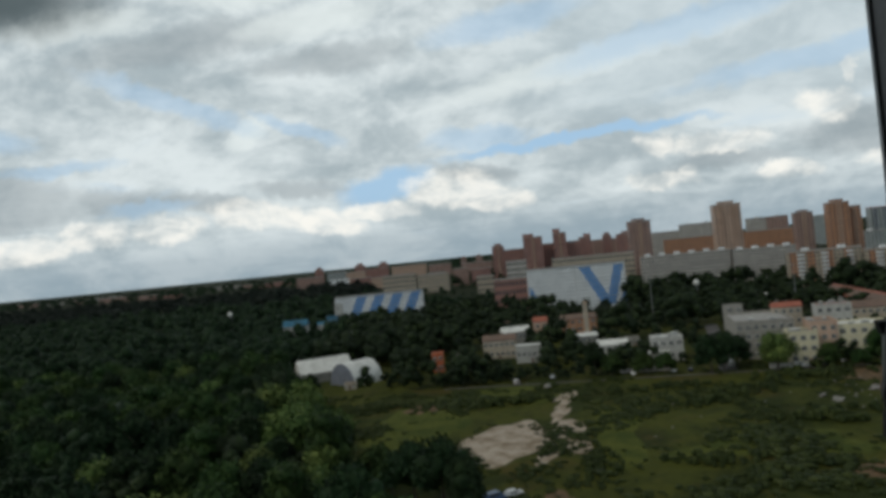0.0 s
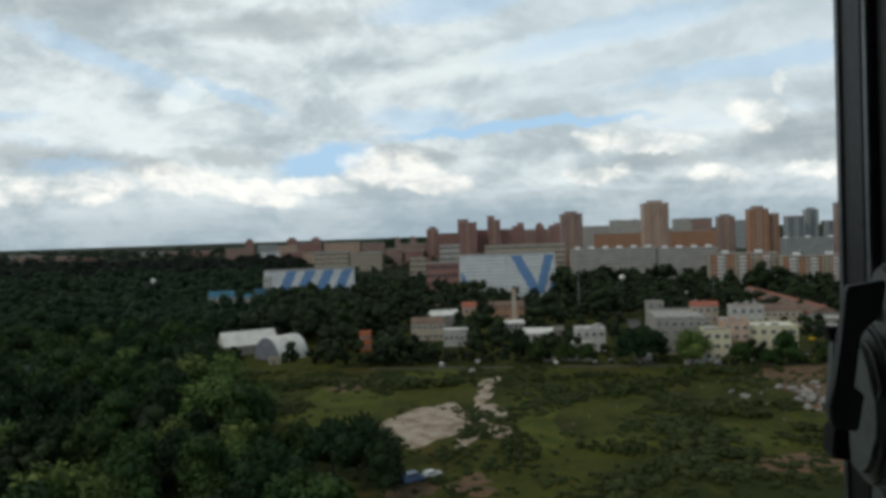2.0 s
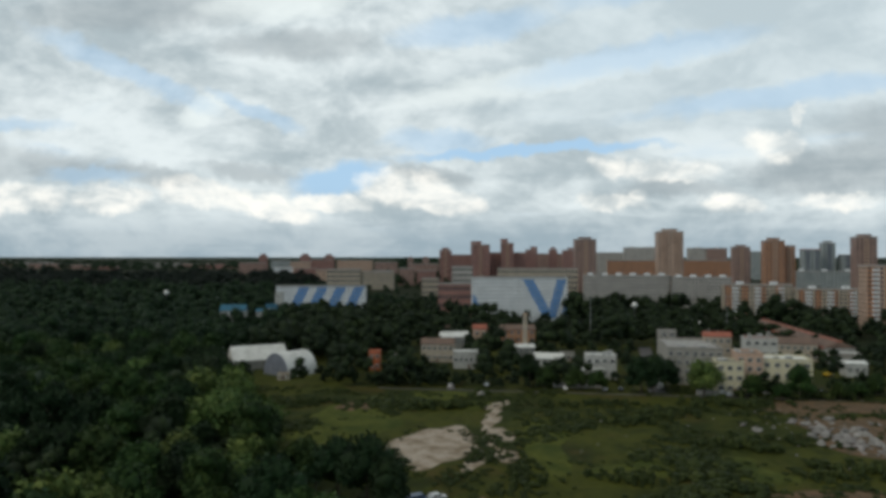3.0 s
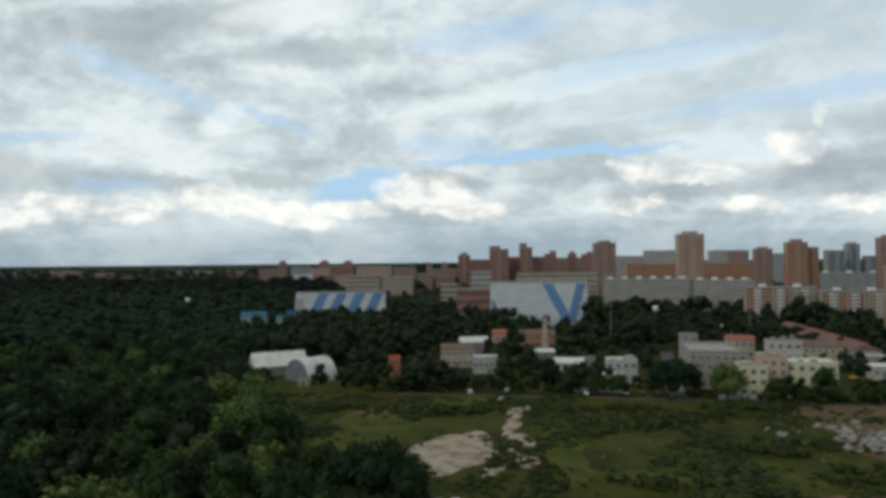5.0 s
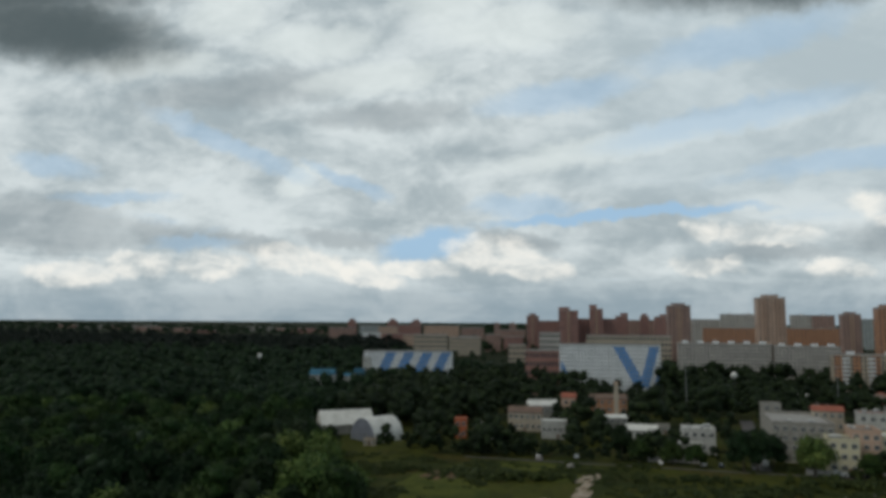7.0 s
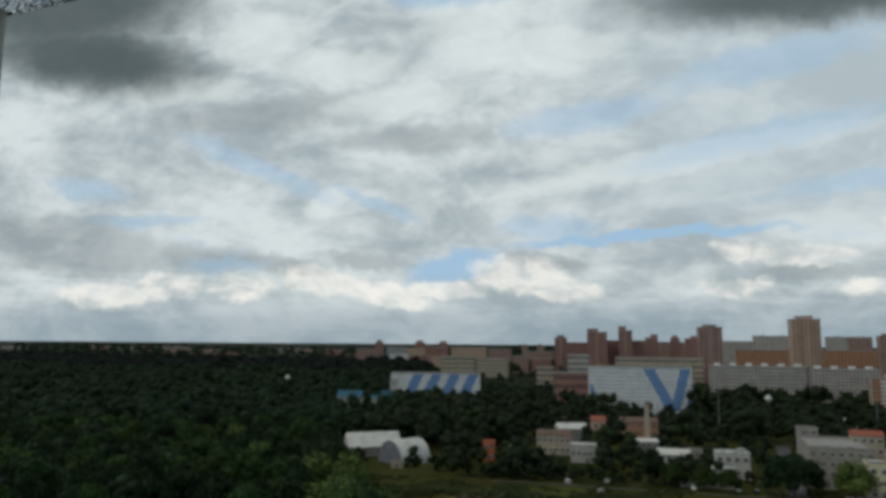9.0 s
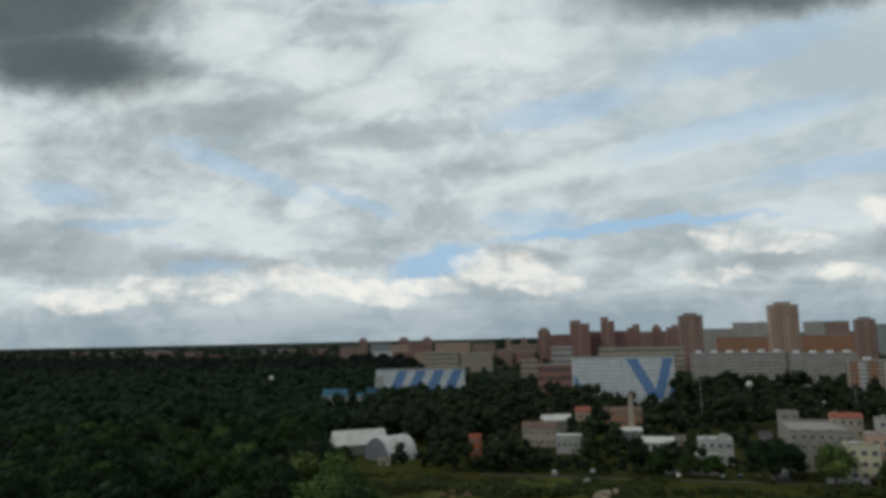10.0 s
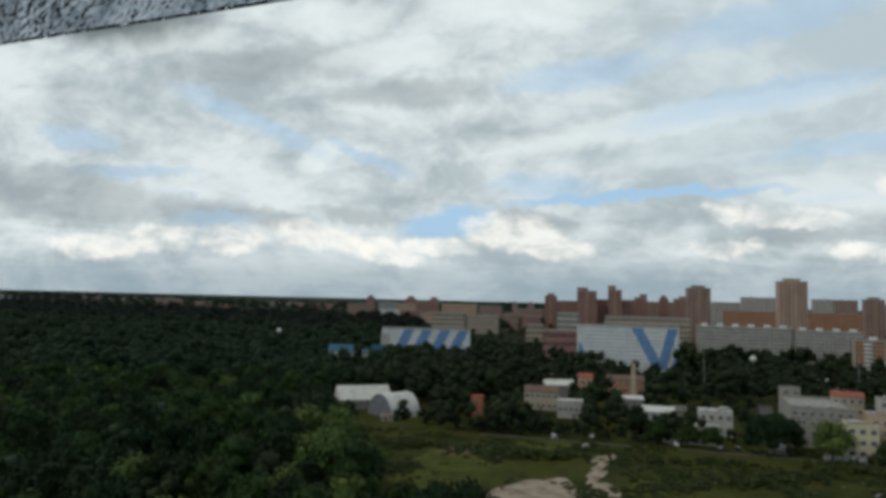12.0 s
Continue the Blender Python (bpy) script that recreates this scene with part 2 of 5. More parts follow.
TEAL = material("teal_sheet", (0.03, 0.15, 0.24), (0.025, 0.11, 0.18), 5.0, 0.5, 0.1, 0.3)
SLATE = material("slate_blue_sheet", (0.20, 0.22, 0.27), (0.15, 0.165, 0.20), 5.0, 0.5, 0.1, 0.3)
ORANGE = material("orange_paint", (0.50, 0.12, 0.035), (0.38, 0.10, 0.04), 3.0, 0.6, 0.1, 0.3)
YELLOW = material("yellow_paint", (0.60, 0.40, 0.03), (0.48, 0.32, 0.03), 2.0, 0.5, 0.05, 0.2)
CAR_WHITE = material("white_car_paint", (0.70, 0.70, 0.70), (0.62, 0.62, 0.62), 2.0, 0.3, 0.0, 0.1)
CAR_DARK = material("dark_car_paint", (0.03, 0.035, 0.045), (0.025, 0.03, 0.04), 2.0, 0.25, 0.0, 0.1)
CAR_BLUE = material("blue_car_paint", (0.09, 0.15, 0.27), (0.07, 0.12, 0.22), 2.0, 0.3, 0.0, 0.1)
RUBBER = material("rubber", (0.02, 0.02, 0.02), None, 0.5, 0.9, 0.2)
# lightened glass: part of the sky's reflection is put into the base colour
GLASS_DARK = material("window_glass", (0.085, 0.095, 0.105), (0.05, 0.058, 0.066), 8.0, 0.18, 0.0, 0.2)
ASPHALT = material("asphalt", (0.115, 0.105, 0.105), (0.085, 0.08, 0.08), 6.0, 0.9, 0.2, 0.4)
SOIL = material("orange_soil", (0.16, 0.090, 0.042), (0.070, 0.052, 0.022), 4.0, 0.95, 0.6, 0.4)
SAND = material("pale_gravel", (0.46, 0.385, 0.31), (0.22, 0.165, 0.105), 6.0, 0.95, 0.6, 0.45)
RUBBLE = material("broken_concrete", (0.30, 0.285, 0.27), (0.20, 0.19, 0.18), 1.5, 0.95, 0.6, 0.4, jitter=0.5)
GALV = material("galvanised_steel", (0.33, 0.34, 0.35), (0.27, 0.28, 0.29), 2.0, 0.6, 0.1, 0.3, metal=0.4)
# the window
SASH = material("dark_window_profile", (0.018, 0.019, 0.019), (0.014, 0.014, 0.015), 0.06, 0.55, 0.12, 0.3, spec=0.3)
SASH_EDGE = material("bare_aluminium_edge", (0.16, 0.165, 0.17), (0.11, 0.115, 0.12), 0.05, 0.5, 0.1, 0.3, metal=0.3)
HANDLE = material("grey_cast_handle", (0.24, 0.26, 0.245), (0.17, 0.19, 0.175), 0.04, 0.5, 0.3, 0.35, metal=0.2)
LEVER = material("dark_cast_lever", (0.085, 0.088, 0.085), (0.055, 0.057, 0.055), 0.03, 0.55, 0.3, 0.35, metal=0.2)
STEEL = material("screw_steel", (0.45, 0.46, 0.46), (0.3, 0.3, 0.3), 0.02, 0.4, 0.1, 0.3, metal=0.8)
SEAL = material("black_seal", (0.01, 0.01, 0.01), None, 0.05, 0.8, 0.2)
FRAME_GREY = material("grey_window_frame", (0.30, 0.31, 0.31), (0.24, 0.25, 0.25), 0.2, 0.5, 0.1, 0.2)
ROOM = material("room_plaster", (0.35, 0.33, 0.30), (0.30, 0.28, 0.26), 0.8, 0.9, 0.2, 0.2)


def patterned_glass():
    """Clear, slightly bluish glass, with a darker tint in random blotches."""
    m = bpy.data.materials.new("patterned_glass")
    m.use_nodes = True
    nt = m.node_tree
    q = Graph(nt)
    bsdf = nt.nodes["Principled BSDF"]
    bsdf.inputs["Transmission Weight"].default_value = 1.0
    bsdf.inputs["IOR"].default_value = 1.5
    bsdf.inputs["Roughness"].default_value = 0.03
    tc = node(nt, "ShaderNodeTexCoord").outputs["Object"]
    q.put(bsdf.inputs["Base Color"], q.mix(q.ramp(q.noise(tc, 14.0, 6.0, 0.65), 0.4, 0.65), (0.56, 0.60, 0.65, 1), (0.24, 0.28, 0.32, 1)))
    return m


STIPPLE = patterned_glass()


def ground_material():
    m = bpy.data.materials.new("meadow")
    m.use_nodes = True
    nt = m.node_tree
    q = Graph(nt)
    bsdf = nt.nodes["Principled BSDF"]
    tc = node(nt, "ShaderNodeTexCoord").outputs["Object"]
    patch = q.noise(tc, 0.022, 5.0, 0.6, 0.6)
    tuft = q.noise(tc, 0.22, 6.0, 0.7)
    blade = q.noise(tc, 1.6, 5.0, 0.7)
    dry = q.noise(tc, 0.045, 6.0, 0.65, 1.0)
    mound = q.noise(tc, 0.09, 5.0, 0.65, 0.8)
    col = q.mix(q.ramp(patch, 0.44, 0.58), (0.064, 0.072, 0.012, 1), (0.028, 0.039, 0.008, 1))
    col = q.mix(q.ramp(mound, 0.50, 0.66, 0.0, 0.6), col, (0.024, 0.032, 0.008, 1))
    col = q.mix(q.ramp(mound, 0.45, 0.34, 0.0, 0.5), col, (0.078, 0.076, 0.015, 1))
    col = q.mix(q.ramp(dry, 0.52, 0.68, 0.0, 0.7), col, (0.078, 0.056, 0.018, 1))
    col = q.mix(q.ramp(tuft, 0.46, 0.70, 0.0, 0.6), col, (0.016, 0.025, 0.007, 1))
    col = q.mix(q.ramp(blade, 0.5, 0.75, 0.0, 0.3), col, (0.075, 0.066, 0.020, 1))
    far = node(nt, "ShaderNodeVectorMath", operation="LENGTH")          # wooded land beyond the town's edge
    q.put(far.inputs[0], tc)
    col = q.mix(q.ramp(q.math("MULTIPLY_ADD", patch, 300.0, far.outputs["Value"]), 520.0, 700.0), col, q.mix(q.ramp(tuft, 0.4, 0.6), (0.024, 0.031, 0.012, 1), (0.013, 0.019, 0.009, 1)))
    q.put(bsdf.inputs["Base Color"], col)
    bsdf.inputs["Roughness"].default_value = 0.95
    bsdf.inputs["Specular IOR Level"].default_value = 0.1
    b = node(nt, "ShaderNodeBump")
    b.inputs["Strength"].default_value = 0.8
    b.inputs["Distance"].default_value = 0.6
    q.put(b.inputs["Height"], q.math("ADD", tuft, q.math("MULTIPLY", blade, 0.4)))
    q.put(bsdf.inputs["Normal"], b.outputs[0])
    return m


MEADOW = ground_material()
GRASS_PALE = material("short_pale_grass", (0.092, 0.104, 0.019), (0.046, 0.064, 0.012), 11.0, 0.95, 0.5, 0.4, spec=0.1)


# ---- building blocks ----
def part(name, bm, mat, parent=None, label="", bevel=0.0, smooth=False):
    """Links a bmesh as one mesh object, under a thing or a part."""
    me = bpy.data.meshes.new(name)
    if bevel:
        bmesh.ops.bevel(bm, geom=bm.edges[:], offset=bevel, segments=2, affect="EDGES", clamp_overlap=True)
    bmesh.ops.recalc_face_normals(bm, faces=bm.faces[:])
    bm.to_mesh(me)
    bm.free()
    me.materials.append(mat)
    if smooth:
        for p in me.polygons:
            p.use_smooth = True
    ob = new(name, me)
    ob.parent = parent
    if label:
        tagged(ob, label)
    return ob


def share(ob, parent, m):
    """A further piece on the same mesh."""
    o = new(ob.name.split(".")[0], ob.data)
    o.parent = parent
    o.matrix_basis = m
    return o


def box(bm, x0, x1, y0, y1, z0, z1):
    vs = [bm.verts.new((x, y, z)) for z in (z0, z1) for x, y in ((x0, y0), (x1, y0), (x1, y1), (x0, y1))]
    for f in ((3, 2, 1, 0), (4, 5, 6, 7), (0, 1, 5, 4), (1, 2, 6, 5), (2, 3, 7, 6), (3, 0, 4, 7)):
        bm.faces.new([vs[i] for i in f])
    return bm


def boxes(*list_of):
    bm = bmesh.new()
    for b in list_of:
        box(bm, *b)
    return bm


def prism(outline, axis, a, b):
    """An outline in two axes, drawn out along the third (0, 1 or 2) from a to b."""
    bm = bmesh.new()
    rings = []
    for d in (a, b):
        ring = []
        for p, r in outline:
            xyz = [p, r]
            xyz.insert(axis, d)
            ring.append(bm.verts.new(xyz))
        rings.append(ring)
    n = len(outline)
    bm.faces.new(rings[0])
    bm.faces.new(rings[1][::-1])
    for i in range(n):
        bm.faces.new((rings[0][i], rings[0][(i + 1) % n], rings[1][(i + 1) % n], rings[1][i]))
    return bm


def tube(bm, p, q, r0, r1, sides=8):
    """A tapered round bar from p to q."""
    p, q = Vector(p), Vector(q)
    m = Matrix.Translation((p + q) / 2) @ (q - p).to_track_quat("Z", "Y").to_matrix().to_4x4()
    bmesh.ops.create_cone(bm, cap_ends=True, segments=sides, radius1=r0, radius2=r1, depth=(q - p).length, matrix=m)
    return bm


def thing(name, x, y, z, turn=0.0, label="", category="", group="", kind=""):
    ob = new(name)
    ob.empty_display_size = 0.5
    ob.matrix_basis = pose(x, y, z, 0, 0, turn)
    return tagged(ob, label, category, group, kind)


def rise(x, y):
    """The ground: flat near the house, climbing slowly towards the horizon."""
    d = math.hypot(x, y)
    t = min(max((d - 620.0) / 4200.0, 0.0), 1.0)
    return 54.0 * (1 - (1 - t) ** 2)


FOOT = []        # footprints that trees keep clear of: x, y, radius


# ---- the ground, one sheet to the horizon ----
def build_ground():
    bm = bmesh.new()
    rings = [0, 60, 120, 180, 240, 300, 360, 430, 520, 620, 760, 950, 1200, 1500, 1900, 2400, 3000, 3700, 4300, 4850]
    n = 96
    prev = None
    for r in rings:
        ring = [bm.verts.new((r * math.sin(2 * math.pi * i / n), r * math.cos(2 * math.pi * i / n), rise(r, 0))) for i in range(n)] if r else [bm.verts.new((0, 0, 0))]
        if prev is not None:
            for i in range(n):
                j = (i + 1) % n
                if len(prev) == 1:
                    bm.faces.new((prev[0], ring[j], ring[i]))
                else:
                    bm.faces.new((prev[i], prev[j], ring[j], ring[i]))
        prev = ring
    return tagged(part("ground", bm, MEADOW, smooth=True), "rough green and straw-coloured meadow ground", "ground", kind="structure")


build_ground()


def patch(name, x, y, rx, ry, mat, label, turn=0.0, z=0.05, ragged=0.25, seed=1, kind="structure"):
    """A ragged flat lens of bare soil or gravel on the meadow."""
    rng = random.Random(seed)
    bm = bmesh.new()
    n = 40
    mid = bm.verts.new((0, 0, 0.12))
    amp = [rng.uniform(-1, 1) for _ in range(6)]
    ring, inner = [], []
    for i in range(n):
        a = 2 * math.pi * i / n
        k = 1 + ragged * sum(amp[h] * math.sin((h + 2) * a + amp[h] * 5) / (h + 2) * 1.6 for h in range(6))
        ring.append(bm.verts.new((rx * k * math.cos(a), ry * k * math.sin(a), 0)))
        inner.append(bm.verts.new((rx * k * 0.8 * math.cos(a), ry * k * 0.8 * math.sin(a), 0.10)))
    for i in range(n):
        j = (i + 1) % n
        bm.faces.new((ring[i], ring[j], inner[j], inner[i]))
        bm.faces.new((inner[i], inner[j], mid))
    ob = part(name, bm, mat)
    ob.matrix_basis = pose(x, y, z, 0, 0, turn)
    return tagged(ob, label, "ground", kind=kind)


# ---- buildings ----
def window_grid(w, d, h, storeys, cols, parent, glass):
    """All the small far windows of one house, front and both ends."""
    bm = bmesh.new()
    sh, step = h / storeys, w / cols
    ww = min(step * 0.29, 1.1)
    n = max(2, round(d / 4))
    for s in range(storeys):
        z0, z1 = (s + 0.26) * sh, (s + 0.76) * sh
        for i in range(cols):
            x = -w / 2 + (i + 0.5) * step
            box(bm, x - ww, x + ww, -0.10, 0.25, z0, z1)
        for i in range(n):
            y = (i + 0.5) * d / n
            for k in (-1, 1):
                box(bm, k * w / 2 - 0.10, k * w / 2 + 0.10, y - 0.8, y + 0.8, z0, z1)
    return tagged(part("windows", bm, glass, parent), kind="stuff")


def block(name, label, category, x, y, w, d, top, storeys, cols, mat, crown=0, stacks=0, bumps=0, band=0, peak=0, turn=None, glass=None, bays=0):
    """A flat-roofed house of many storeys, its front towards -y, centred on x with its front at y."""
    base = rise(x, y) - 0.4
    if turn is None:
        turn = -math.degrees(math.atan2(x, y)) * 0.5
    ob = thing(name, x, y, base, turn, label, category, "houses of the town", "")
    h = top - base
    part("wall", boxes((-w / 2, w / 2, 0, d, 0, h)), mat, ob)
    lip = boxes((-w / 2 - 0.3, w / 2 + 0.3, -0.3, 0.2, h, h + 0.9), (-w / 2 - 0.3, w / 2 + 0.3, d - 0.2, d + 0.3, h, h + 0.9),
                (-w / 2 - 0.3, -w / 2 + 0.2, 0.2, d - 0.2, h, h + 0.9), (w / 2 - 0.2, w / 2 + 0.3, 0.2, d - 0.2, h, h + 0.9))
    part("parapet", lip, ROOF_RED if band else CONCRETE, ob)
    part("roof", boxes((-w / 2 + 0.2, w / 2 - 0.2, 0.2, d - 0.2, h + 0.02, h + 0.2)), ROOF_FELT, ob)
    sh = h / storeys
    window_grid(w, d, h, storeys, cols, ob, glass or GLASS_DARK)
    if crown:
        cw = w * 0.28
        cx = peak * (w / 2 - cw)
        part("lift_house", boxes((cx - cw, cx + cw, d * 0.2, d * 0.75, h + 0.2, h + 0.2 + crown * 1.25)), mat, ob, bevel=0.15)
        part("roof_cap", boxes((cx - cw - 0.4, cx + cw + 0.4, d * 0.2 - 0.4, d * 0.75 + 0.4, h + 0.2 + crown * 1.25, h + 0.8 + crown * 1.25)), ROOF_BROWN, ob)
    for i in range(bays):                     # upright strips of orange facing between the balcony stacks
        bx = -w / 2 + (i + 0.25) * w / bays
        part("facing_strip", boxes((bx - w / bays * 0.2, bx + w / bays * 0.2, -0.05, 0.06, 0.3, h - 0.2)), BRICK_ORANGE, ob, "upright strip of orange facing")
    for i in range(bumps):
        bx = -w / 2 + (i + 0.5) * w / bumps
        part("lift_house", boxes((bx - 2.6, bx + 2.6, 2.5, 7.5, h + 0.2, h + 3.0)), WHITE_PANEL, ob)
    for i in range(stacks):
        bx = -w / 2 + (i + 0.5) * w / stacks
        bw = min(w / stacks * 0.2, 2.6)
        white = SLATE if mat is PALE_BLUE else WHITE_PANEL if y < 650 else BRICK_PINK
        if y < 650:
            first = None
            for s in range(1, storeys):
                m = pose(bx, 0, s * sh)
                first_new = share(first, ob, m) if first else part("balcony", boxes((-bw, bw, -1.3, -0.12, 0, sh * 0.42)), white, ob)
                first_new.matrix_basis = m
                first = first or first_new
        else:
            bm = bmesh.new()
            for s in range(1, storeys):
                box(bm, bx - bw, bx + bw, -1.3, -0.12, s * sh, s * sh + sh * 0.42)
            tagged(part("balconies", bm, white, ob), kind="stuff")
    FOOT.append((x, y + d / 2, max(w, d) * 0.55 + 3, w / 2 + 4, d / 2 + 5))
    return ob


block("apartment_tower", "tall pale orange brick apartment tower with lighter balcony bands", "tower", 265, 760, 26.5, 24, 82.3, 24, 7, BRICK_PINK, crown=2.4,stacks=2)
block("apartment_tower", "dark brown brick apartment tower behind the striped block", "tower", 177, 780, 23.0, 24, 74.3, 22, 6, BRICK_BROWN, crown=2.0,stacks=1)
block("apartment_tower", "bright orange brick tower with stepped roof", "tower", 359, 720, 19.0, 18, 71.7, 20, 5, BRICK_ORANGE, crown=2.2,stacks=1)
block("apartment_tower", "lower half of a stepped orange brick tower", "tower", 376, 724, 11.6, 16, 66.6, 19, 3, BRICK_ORANGE, stacks=1)
block("apartment_tower", "brown brick tower at the edge of the estate", "tower", 442, 700, 19.6, 18, 75.1, 21, 5, BRICK_BROWN, crown=2,stacks=1)
block("apartment_tower", "white and teal glazed apartment tower with red roof band", "tower", 514, 930, 21.5, 20, 65.4, 20, 5, PALE_BLUE, stacks=2,band=1)
block("apartment_tower", "pale grey glazed apartment tower, the tallest of its row", "tower", 543, 940, 15.0, 20, 73.8, 22, 4, PALE_BLUE, crown=2,stacks=1)
block("apartment_tower", "pale blue grey apartment tower far in the estate", "tower", 562, 930, 14.1, 20, 58.0, 19, 4, PALE_BLUE, stacks=1)
block("apartment_tower", "dull brown tower between grey slabs", "tower", 406, 900, 20.1, 20, 67.9, 20, 5, BRICK_BROWN, crown=2,stacks=1)
block("apartment_tower", "red brick tower with pointed roof house", "tower", 32, 1150, 19.3, 22, 66.0, 20, 4, BRICK_RED, crown=3,stacks=1)
block("apartment_tower", "broad red brick tower with stepped top", "tower", 85, 1100, 29.0, 24, 74.3, 22, 6, BRICK_RED, crown=4,stacks=1,peak=-1)
block("apartment_tower", "slim red brick tower with peaked top", "tower", 128, 1110, 19.5, 22, 77.1, 23, 4, BRICK_RED, crown=5,stacks=1,peak=-1)
block("apartment_tower", "small dark red brick tower in the distance", "tower", 177, 1180, 18.8, 22, 67.2, 20, 4, BRICK_RED, crown=4,peak=1)
block("apartment_tower", "small dark red brick tower in the distance", "tower", 217, 1200, 13.4, 20, 67.5, 20, 3, BRICK_RED, crown=3)
block("apartment_tower", "dark red brick tower beside a brown one", "tower", 235, 1160, 18.5, 20, 66.1, 20, 4, BRICK_RED, crown=3,peak=1)
block("apartment_block", "red brick middle rise joining two towers", "block", 131, 1130, 58.6, 16, 62.2, 17, 10, BRICK_RED)
block("apartment_block", "far red brick apartment row", "block", 58, 1150, 34.0, 16, 58.7, 16, 6, BRICK_RED)
block("apartment_block", "far grey red apartment row", "block", 220, 1250, 49.9, 16, 61.0, 16, 8, BRICK_BROWN)
block("apartment_slab", "long white nine storey slab with rooftop lift houses", "slab", 201, 705, 84, 14, 36.2, 10, 26, GREY_PANEL, bumps=6)
block("apartment_slab", "long pale grey slab with rooftop lift houses", "slab", 271, 690, 56, 14, 34.8, 10, 18, GREY_PANEL, bumps=4)
block("apartment_slab", "orange and white slab with balcony stacks", "slab", 289, 610, 56, 13, 30.7, 9, 18, BEIGE, stacks=3,bumps=2,bays=4)
block("apartment_slab", "orange and white slab with bright balcony stacks", "slab", 333, 575, 50, 13, 28.4, 9, 16, BEIGE, stacks=3,bumps=2,bays=4)
block("apartment_tower", "pale orange brick tower with brown bands beyond the market hall", "tower", 333, 506, 24, 20, 48.5, 15, 6, BRICK_PINK, stacks=2, bays=2, turn=-16)
block("apartment_slab", "long low orange brick row behind the white slabs", "slab", 294, 1000, 68.6, 14, 50.2, 12, 16, BRICK_ORANGE)
block("apartment_slab", "long low orange brick row behind the grey slab", "slab", 403, 1000, 71.8, 14, 50.2, 12, 16, BRICK_ORANGE)
block("apartment_slab", "grey slab far behind the orange rows", "slab", 398, 1300, 61.2, 16, 72.6, 18, 10, GREY_PANEL, bumps=2)
block("apartment_slab", "grey slab far behind the orange tower", "slab", 484, 1250, 32.9, 16, 71.0, 18, 6, GREY_PANEL, bumps=1)
block("apartment_slab", "grey brown slab with dark roof", "slab", 515, 1240, 33.6, 16, 70.8, 18, 6, BRICK_BROWN, bumps=1)
block("apartment_slab", "pale slab between brown and orange towers", "slab", 568, 1200, 25.9, 16, 64.6, 17, 5, PALE_BLUE)
block("apartment_slab", "white green slab in front of glazed towers", "slab", 495, 840, 103.2, 14, 37.6, 10, 26, PALE_BLUE, bumps=4)
block("apartment_slab", "pale grey slab on the crest of the estate", "slab", 354, 1350, 52.8, 16, 63.6, 16, 9, GREY_PANEL)
block("apartment_slab", "beige five storey row behind the striped block", "slab", 118, 745, 84, 13, 42.5, 7, 24, BEIGE)
block("office_block", "white low office with dark windows", "office", 39, 760, 21.8, 14, 44.7, 7, 8, GREY_PANEL)
block("school", "red brick low school with flat roofs", "school", 27, 640, 31.7, 16, 30.5, 4, 10, BRICK_RED)
block("school", "beige four storey building behind the striped wall", "school", -88, 760, 35.8, 14, 41.7, 8, 10, BEIGE)
block("apartment_block", "dull red flats on the forest edge", "block", -366, 1500, 52.7, 16, 43.0, 9, 8, BRICK_BROWN)
block("apartment_block", "pale flats on the forest edge", "block", -302, 1480, 39.0, 16, 47.9, 9, 6, PALE_BLUE)
block("apartment_block", "orange brick flats with a red gable", "block", -256, 1450, 39.3, 16, 45.7, 9, 6, BRICK_PINK)
block("apartment_block", "red brick flats among trees", "block", -221, 1520, 48.5, 16, 48.9, 10, 8, BRICK_RED)
block("apartment_block", "orange flats in the distance", "block", -155, 1550, 76.7, 16, 47.6, 10, 10, BRICK_PINK)
block("apartment_block", "dull brown flats in the distance", "block", -84, 1500, 47.9, 16, 44.2, 9, 8, BRICK_BROWN)
block("apartment_block", "pale low row by the woods", "block", -67, 1000, 44.7, 14, 34.2, 5, 10, BEIGE)
block("apartment_block", "brown flats behind trees", "block", -5, 1250, 53.9, 16, 43.0, 10, 8, BRICK_BROWN)
block("apartment_block", "white panel flats among red ones", "block", -261, 1300, 33.2, 14, 36.3, 6, 6, WHITE_PANEL)
block("apartment_block", "red gabled low row by the woods", "block", -213, 1250, 35.9, 14, 35.0, 5, 6, BRICK_RED)
block("apartment_block", "pale pink low row by the woods", "block", -178, 1220, 21.4, 14, 33.6, 5, 4, BRICK_PINK)
block("apartment_block", "grey low row beside the woods", "block", -71, 1150, 31.2, 14, 33.0, 5, 6, GREY_PANEL)
block("apartment_block", "dark brown row among far trees", "block", -30, 1100, 24.6, 14, 37.4, 6, 5, BRICK_BROWN)
block("apartment_block", "reddish low row among far trees", "block", 1, 1050, 28.5, 14, 34.9, 6, 6, BRICK_RED)
block("apartment_block", "small pale house row below the towers", "block", 5, 820, 19.6, 12, 30.1, 4, 5, BEIGE)
block("apartment_tower", "far dark tower on the ridge", "tower", -37, 1700, 13.6, 18, 52.3, 10, 3, BRICK_BROWN, crown=3)
block("apartment_tower", "far dark tower on the ridge", "tower", 0, 1700, 16.3, 18, 52.3, 10, 3, BRICK_BROWN, crown=3)
block("apartment_tower", "far red tower with pointed roof", "tower", -389, 1700, 19.0, 20, 57.7, 12, 3, BRICK_RED, crown=4)
block("apartment_tower", "far red tower with pointed roof", "tower", -289, 1700, 24.4, 20, 57.7, 12, 4, BRICK_RED, crown=4)
